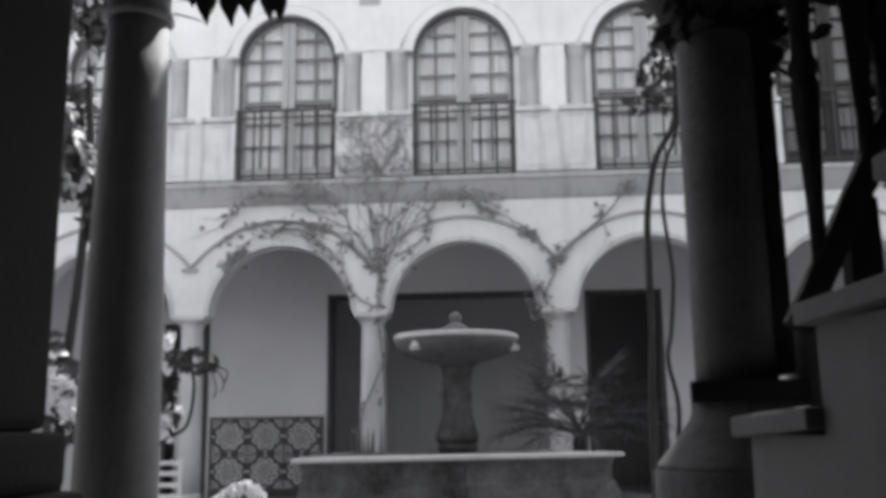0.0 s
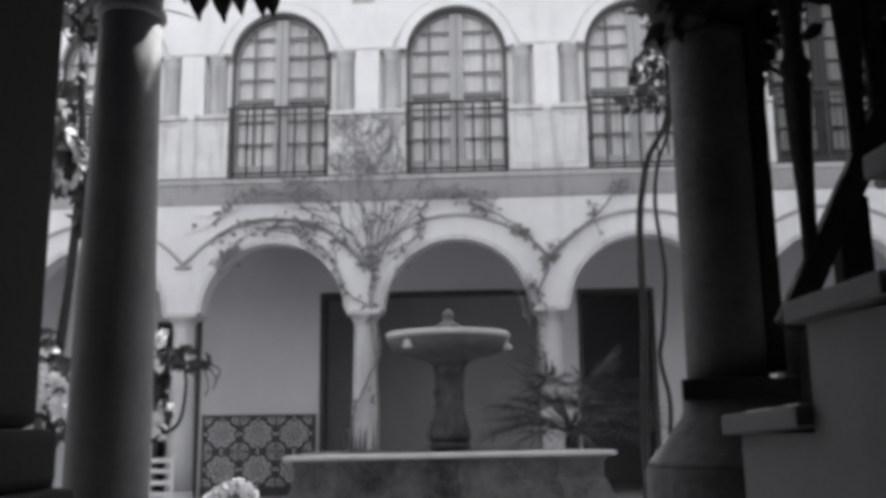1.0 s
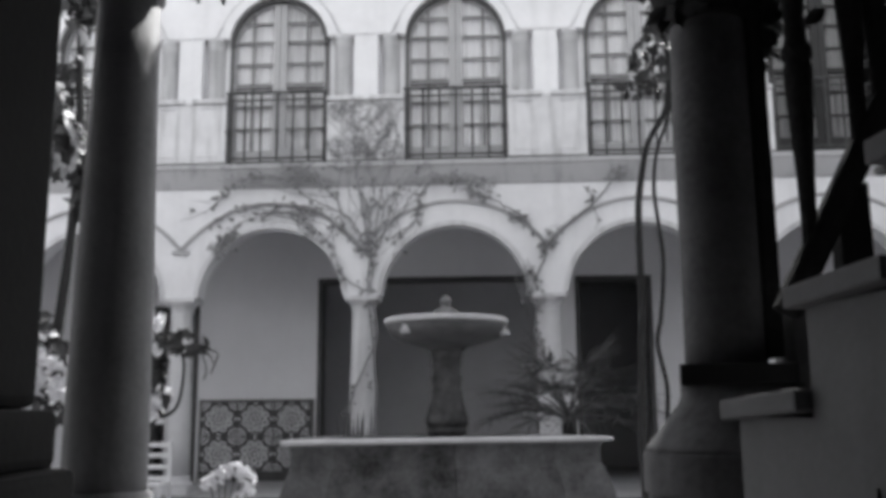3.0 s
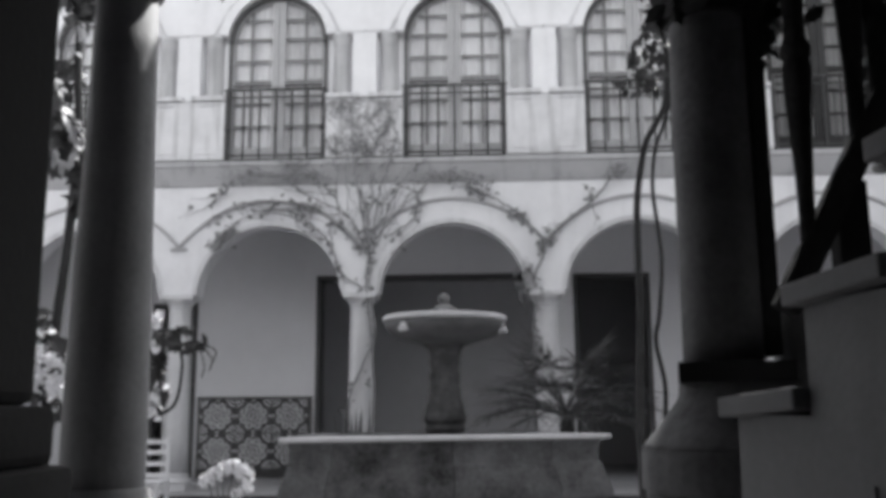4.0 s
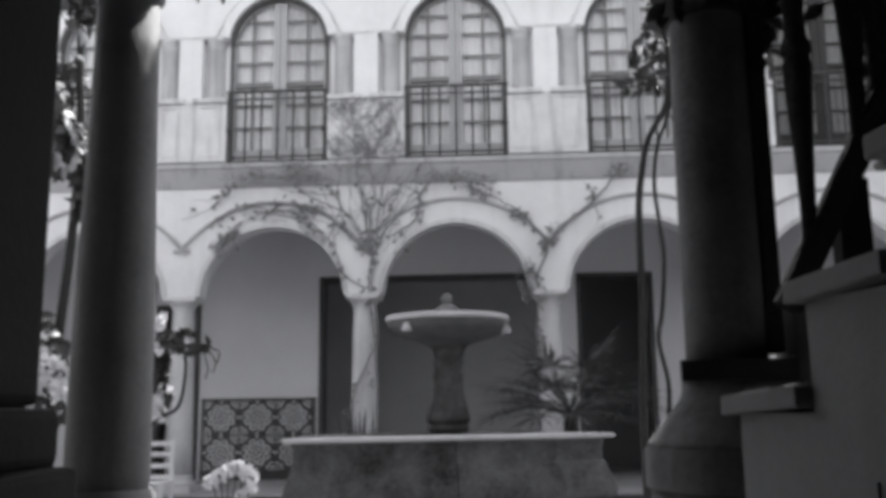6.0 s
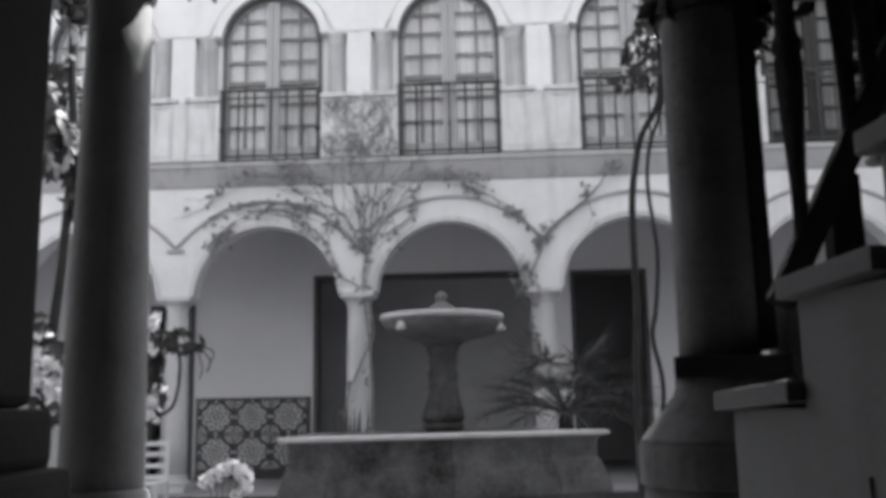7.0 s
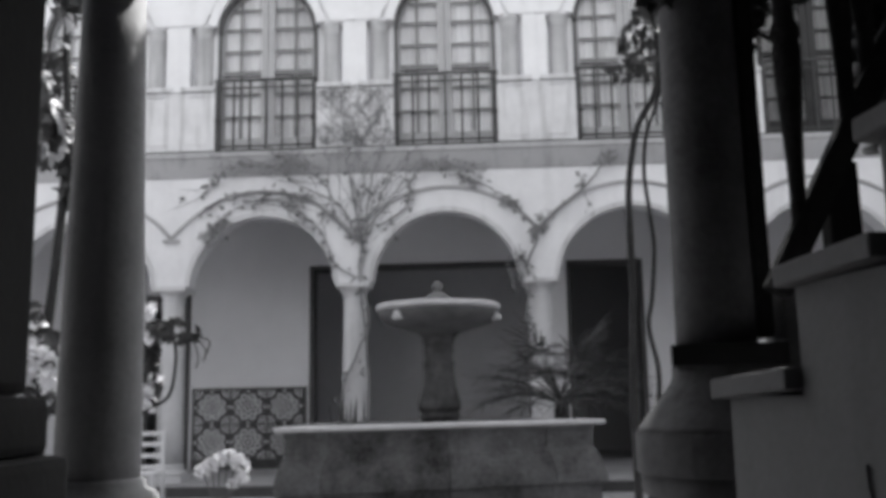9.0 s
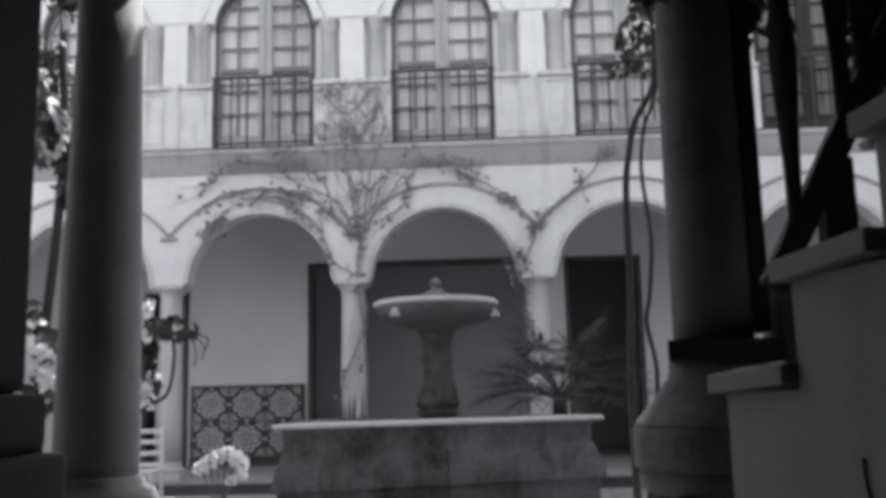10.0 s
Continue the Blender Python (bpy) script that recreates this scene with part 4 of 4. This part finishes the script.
rs = thing("rose_tree", "thin rose tree with a flat head of dark leaves", "rose")
line = smooth_line([(-1.27, 7.6, GROUND), (-1.23, 7.6, 0.738), (-1.14, 7.6, 1.04), (-0.93, 7.6, 1.17), (-0.876, 7.6, 1.467), (-0.905, 7.6, 1.65)], 5)
part("trunk", tube(bmesh.new(), line, [0.018 - 0.006 * i / len(line) for i in range(len(line))], 7), M_BARK, rs, smooth=True)
lb = bmesh.new()
for a, b2 in (((-1.19, 7.6, 1.65), (-0.898, 7.6, 1.686)), ((-0.898, 7.6, 1.65), (-0.701, 7.6, 1.657)), ((-1.08, 7.6, 1.723), (-0.861, 7.6, 1.759)), ((-1.226, 7.6, 1.431), (-1.044, 7.6, 1.577)), ((-1.226, 7.6, 1.322), (-1.117, 7.6, 1.467))):
    part("limb", tube(bmesh.new(), [a, Vector(a).lerp(Vector(b2), 0.5) + Vector((0, 0, 0.03)), b2], 0.012, 5), M_BARK, rs)
    scatter_leaves(lb, [a, b2], 34, 0.045, 0.095)
part("leaves", lb, M_LEAF, rs)["kind"] = "stuff"
for q in ((-0.628, 1.555), (-0.657, 1.482), (-0.716, 1.431)):
    ln = smooth_line([(-0.789, 7.6, 1.643), ((q[0] - 0.79) / 2, 7.6, 1.643), (q[0] + 0.02, 7.6, q[1] + 0.05), (q[0], 7.6, q[1] - 0.04)], 5)
    part("twig", tube(bmesh.new(), ln, 0.006, 4), M_BARK, rs)

# tall climber with sunlit leaves
cl = thing("tall_climber", "tall slim tree with dark leaves and foliage coloured pale for sunlight", "tree")
line = smooth_line([(-2.029, 7.746, GROUND), (-2.014, 7.746, 1.395), (-1.919, 7.71, 2.489), (-1.868, 7.673, 3.437), (-1.919, 7.673, 4.24), (-1.883, 7.673, 5.115)], 6)
part("trunk", tube(bmesh.new(), line, [0.05 - 0.025 * i / len(line) for i in range(len(line))], 8), M_BARK, cl, smooth=True)
lb, pb = bmesh.new(), bmesh.new()
for c, n, sp in (((-2.029, 7.673, 4.823), 80, 0.25), ((-1.846, 7.673, 4.604), 60, 0.2), ((-2.065, 7.673, 3.948), 40, 0.15), ((-2.065, 7.673, 3.51), 45, 0.17), ((-1.883, 7.673, 3.364), 40, 0.16), ((-1.846, 7.673, 3.109), 30, 0.1), ((-1.824, 7.673, 2.854), 18, 0.07), ((-2.029, 7.673, 3.182), 20, 0.1)):
    scatter_leaves(lb, [c, (c[0] + 0.02, c[1], c[2] + 0.06)], int(n * 2.8), sp * 0.85, 0.12)
# Pale leaves set where sun sparkles sit, the light in their colour.
for c, n in (((-1.845, 4.39), 3), ((-1.82, 4.33), 2), ((-1.905, 4.144), 2), ((-2.024, 3.87), 3), ((-2.0, 3.83), 2), ((-1.921, 3.63), 4), ((-1.89, 3.55), 6), ((-1.85, 3.47), 7), ((-1.82, 3.4), 6), ((-1.79, 3.34), 5), ((-1.83, 3.22), 3), ((-2.017, 3.24), 4), ((-1.97, 3.19), 4), ((-1.926, 3.15), 3), ((-1.95, 4.75), 1), ((-1.85, 4.82), 1)):
    for _ in range(n):
        leaf(pb, (c[0] + rnd(0.03), 7.5 + rnd(0.05), c[1] + rnd(0.03)), (0.6 + rnd(0.8), -0.3, -0.8 + rnd(0.4)), (0.6, -0.3 + rnd(0.3), 0.6), 0.11, 0.07)
part("crown", lb, M_LEAF, cl)["kind"] = "stuff"
part("young_leaves", pb, M_LEAFSUNLIT, cl, "leaves with sunlight put into their pale colour")["kind"] = "stuff"

# white flowers before the basin
pot((-0.36, 7.0, GROUND), 0.16, 0.3)
wf = thing("white_flowers", "bunch of large drooping white blossoms on thin green stems", "flowers", at=(0, 0, 0))
for cx, cz, r in ((-0.42, 0.66, 0.075), (-0.29, 0.715, 0.08), (-0.2, 0.65, 0.075), (-0.36, 0.7, 0.075), (-0.48, 0.62, 0.07), (-0.23, 0.69, 0.07), (-0.19, 0.57, 0.055), (-0.26, 0.53, 0.05)):
    ln = smooth_line([(-0.36, 7.0, 0.18), (-0.36 + (cx + 0.36) * 0.3, 7.0, 0.4), (cx, 7.0, cz)], 5)
    part("stem", tube(bmesh.new(), ln, 0.006, 5), M_PALM, wf)
    fb = bmesh.new()
    for _ in range(70):
        a, e = rng.uniform(0, 6.28), rng.uniform(-0.7, 1.5)
        d = Vector((math.cos(a) * math.cos(e), math.sin(a) * math.cos(e), math.sin(e) * 0.8))
        leaf(fb, Vector((cx, 7.0, cz)) + d * r * 0.62, (d + Vector((rnd(0.7), rnd(0.7), rnd(0.7)))), d, r * 0.45, r * 0.4, 0.4)
    part("blossom", fb, M_PETAL, wf)

# white garden chair half hidden behind the near column
ch = thing("garden_chair", "white painted wooden garden chair with a slatted back", "chair", at=(-2.25, 10.9, GROUND))
for x in (-0.2, 0.2):
    part("back_post", boxed(x - 0.02, x + 0.02, 0.18, 0.22, 0, 0.92, 0.005), M_WHITEPAINT, ch)
    part("leg", boxed(x - 0.02, x + 0.02, -0.2, -0.16, 0, 0.43, 0.005), M_WHITEPAINT, ch)
for z in (0.5, 0.63, 0.76, 0.88):
    part("slat", boxed(-0.18, 0.18, 0.185, 0.205, z - 0.025, z + 0.025, 0.004), M_WHITEPAINT, ch)
part("seat", boxed(-0.22, 0.22, -0.22, 0.17, 0.43, 0.46, 0.006), M_WHITEPAINT, ch)

# dark wooden railing of the stair: sloping string, turned balusters, tall newel post
rl = thing("stair_railing", "dark stained wooden stair railing with turned balusters and a sloping string", "railing")
STRING = lambda x: 1.31 + (x - 2.362) * 1.9
bm = bmesh.new()
A0, A1 = Vector((2.42, 3.06, STRING(2.42))), Vector((3.05, 3.06, STRING(3.05)))
mid, run = (A0 + A1) / 2, (A1 - A0)
bmesh.ops.create_cube(bm, size=1.0, matrix=Matrix.LocRotScale(mid, Euler((0, -math.atan2(run.z, run.x), 0)), (run.length, 0.07, 0.082)))
bmesh.ops.bevel(bm, geom=list(bm.edges), offset=0.006, segments=2, affect="EDGES")
part("string_board", bm, M_BARK, rl)
for x, r in ((2.514, 1.0), (2.7, 1.05), (2.78, 1.1), (2.905, 1.2)):
    z0 = STRING(x) + 0.02
    prof = [(0.025, 0), (0.026, 0.15), (0.029, 0.25), (0.037, 0.4), (0.046, 0.57), (0.047, 0.62), (0.04, 0.645), (0.05, 0.66), (0.05, 0.69), (0.036, 0.72), (0.034, 0.8), (0.04, 0.95)]
    top = 3.42 - z0
    prof = [(a * r, z0 + b) for a, b in prof if b < top - 0.05] + [(0.042 * r, 3.42)]
    part("baluster", lathe(bmesh.new(), prof, 18, x, 3.06), M_BARK, rl, smooth=True)
part("support_post", boxed(2.63, 2.735, 3.1, 3.19, 1.2, 1.86, 0.008), M_NEARSHADE, rl, "dark support under the string")
part("newel_post", boxed(2.405, 2.463, 3.22, 3.36, 1.29, 3.42, 0.006), M_BARK, rl)
lb = bmesh.new()
for c, n, sp in (((2.4, 3.3, 2.62), 45, 0.1), ((2.6, 3.2, 2.66), 50, 0.1), ((2.78, 3.2, 2.64), 50, 0.11), ((2.98, 3.2, 2.5), 60, 0.12), ((2.52, 3.35, 2.68), 50, 0.1), ((3.02, 3.2, 2.3), 40, 0.1)):
    scatter_leaves(lb, [c, (c[0] + 0.03, c[1], c[2] + 0.1)], n, sp, 0.1)
for c, n in (((2.2, 3.15, 2.56), 40), ((2.14, 3.15, 2.5), 24), ((2.86, 3.2, 2.42), 70), ((2.88, 3.2, 2.28), 50), ((2.47, 3.3, 2.5), 40)):
    scatter_leaves(lb, [c, (c[0] + 0.03, c[1], c[2] + 0.1)], n, 0.055, 0.085)
# Dense clump added to darken this corner and keep sun off the caps.
scatter_leaves(lb, [(3.06, 3.5, 2.95), (3.08, 3.5, 2.6), (3.08, 3.5, 2.25), (3.06, 3.5, 2.1)], 380, 0.1, 0.085)
scatter_leaves(lb, [(2.5, 3.3, 2.66), (2.505, 3.3, 2.5), (2.5, 3.3, 2.36)], 60, 0.022, 0.06)
cre = thing("creeper", "dark leafy creeper hanging from the ceiling by the stair, partly added to block sun", "creeper")
part("stem", tube(bmesh.new(), smooth_line([(2.3, 3.3, 3.42), (2.45, 3.3, 2.8), (2.7, 3.2, 2.7), (3.0, 3.2, 2.5), (3.02, 3.2, 2.25)], 5), 0.008, 5), M_BARK, cre)
part("stem", tube(bmesh.new(), smooth_line([(3.0, 3.5, 3.42), (3.06, 3.5, 2.8), (3.08, 3.5, 2.4), (3.06, 3.5, 2.1)], 5), 0.008, 5), M_BARK, cre)
part("leaves", lb, M_LEAF, cre, "dark leaves")["kind"] = "stuff"

# leaves hanging from the beam
hl = thing("hanging_leaves", "dark pointed leaves hanging from a branch at the beam", "branch")
part("twig", tube(bmesh.new(), smooth_line([(0.1, 3.44, 3.42), (0.12, 3.44, 3.2), (0.2, 3.44, 2.98), (0.38, 3.44, 2.88), (0.67, 3.44, 2.85)], 5), 0.009, 5), M_BARK, hl)
for x, z, ln, tx in ((0.29, 2.93, 0.2, 0.2), (0.34, 2.92, 0.17, -0.1), (0.38, 2.92, 0.2, 0.25), (0.42, 2.91, 0.18, 0.0), (0.46, 2.92, 0.17, 0.2), (0.5, 2.91, 0.12, -0.1), (0.55, 2.92, 0.18, 0.15), (0.6, 2.9, 0.16, 0.1), (0.25, 2.98, 0.17, 0.1)):
    b = bmesh.new()
    leaf(b, (x + 0.05, 3.44, z - 0.05), (tx, -0.1, -1), (0.2, -1, 0), ln, 0.075, 0.1)
    part("leaf", b, M_LEAF, hl)
for x, z, tx in ((0.2, 2.86, 0.9), (0.17, 2.8, 1.0)):
    b = bmesh.new()
    leaf(b, (x + 0.03, 3.46, z - 0.05), (tx, 0.1, -0.15), (0.1, -0.4, 1), 0.17, 0.06, 0.1)
    part("leaf", b, M_LEAFSUNLIT, hl, "leaf with sunlight put into its pale colour")

# ---- paving flags ----
FLAGS = []
for i in range(4):
    FLAGS.append(mesh_of("flagstone", boxed(-0.294 + 0.004 * i, 0.294, -0.294, 0.294 - 0.003 * i, -0.02, 0.02, 0.006), M_FLOOR))
for i in range(16):
    for j in range(13):
        x, y = -4.3 + 0.6 * i, 4.4 + 0.6 * j
        o = new("flagstone", FLAGS[(i * 3 + j) % 4])
        o.parent, o.location = patio, (x, y, GROUND - 0.018 + rnd(0.002))
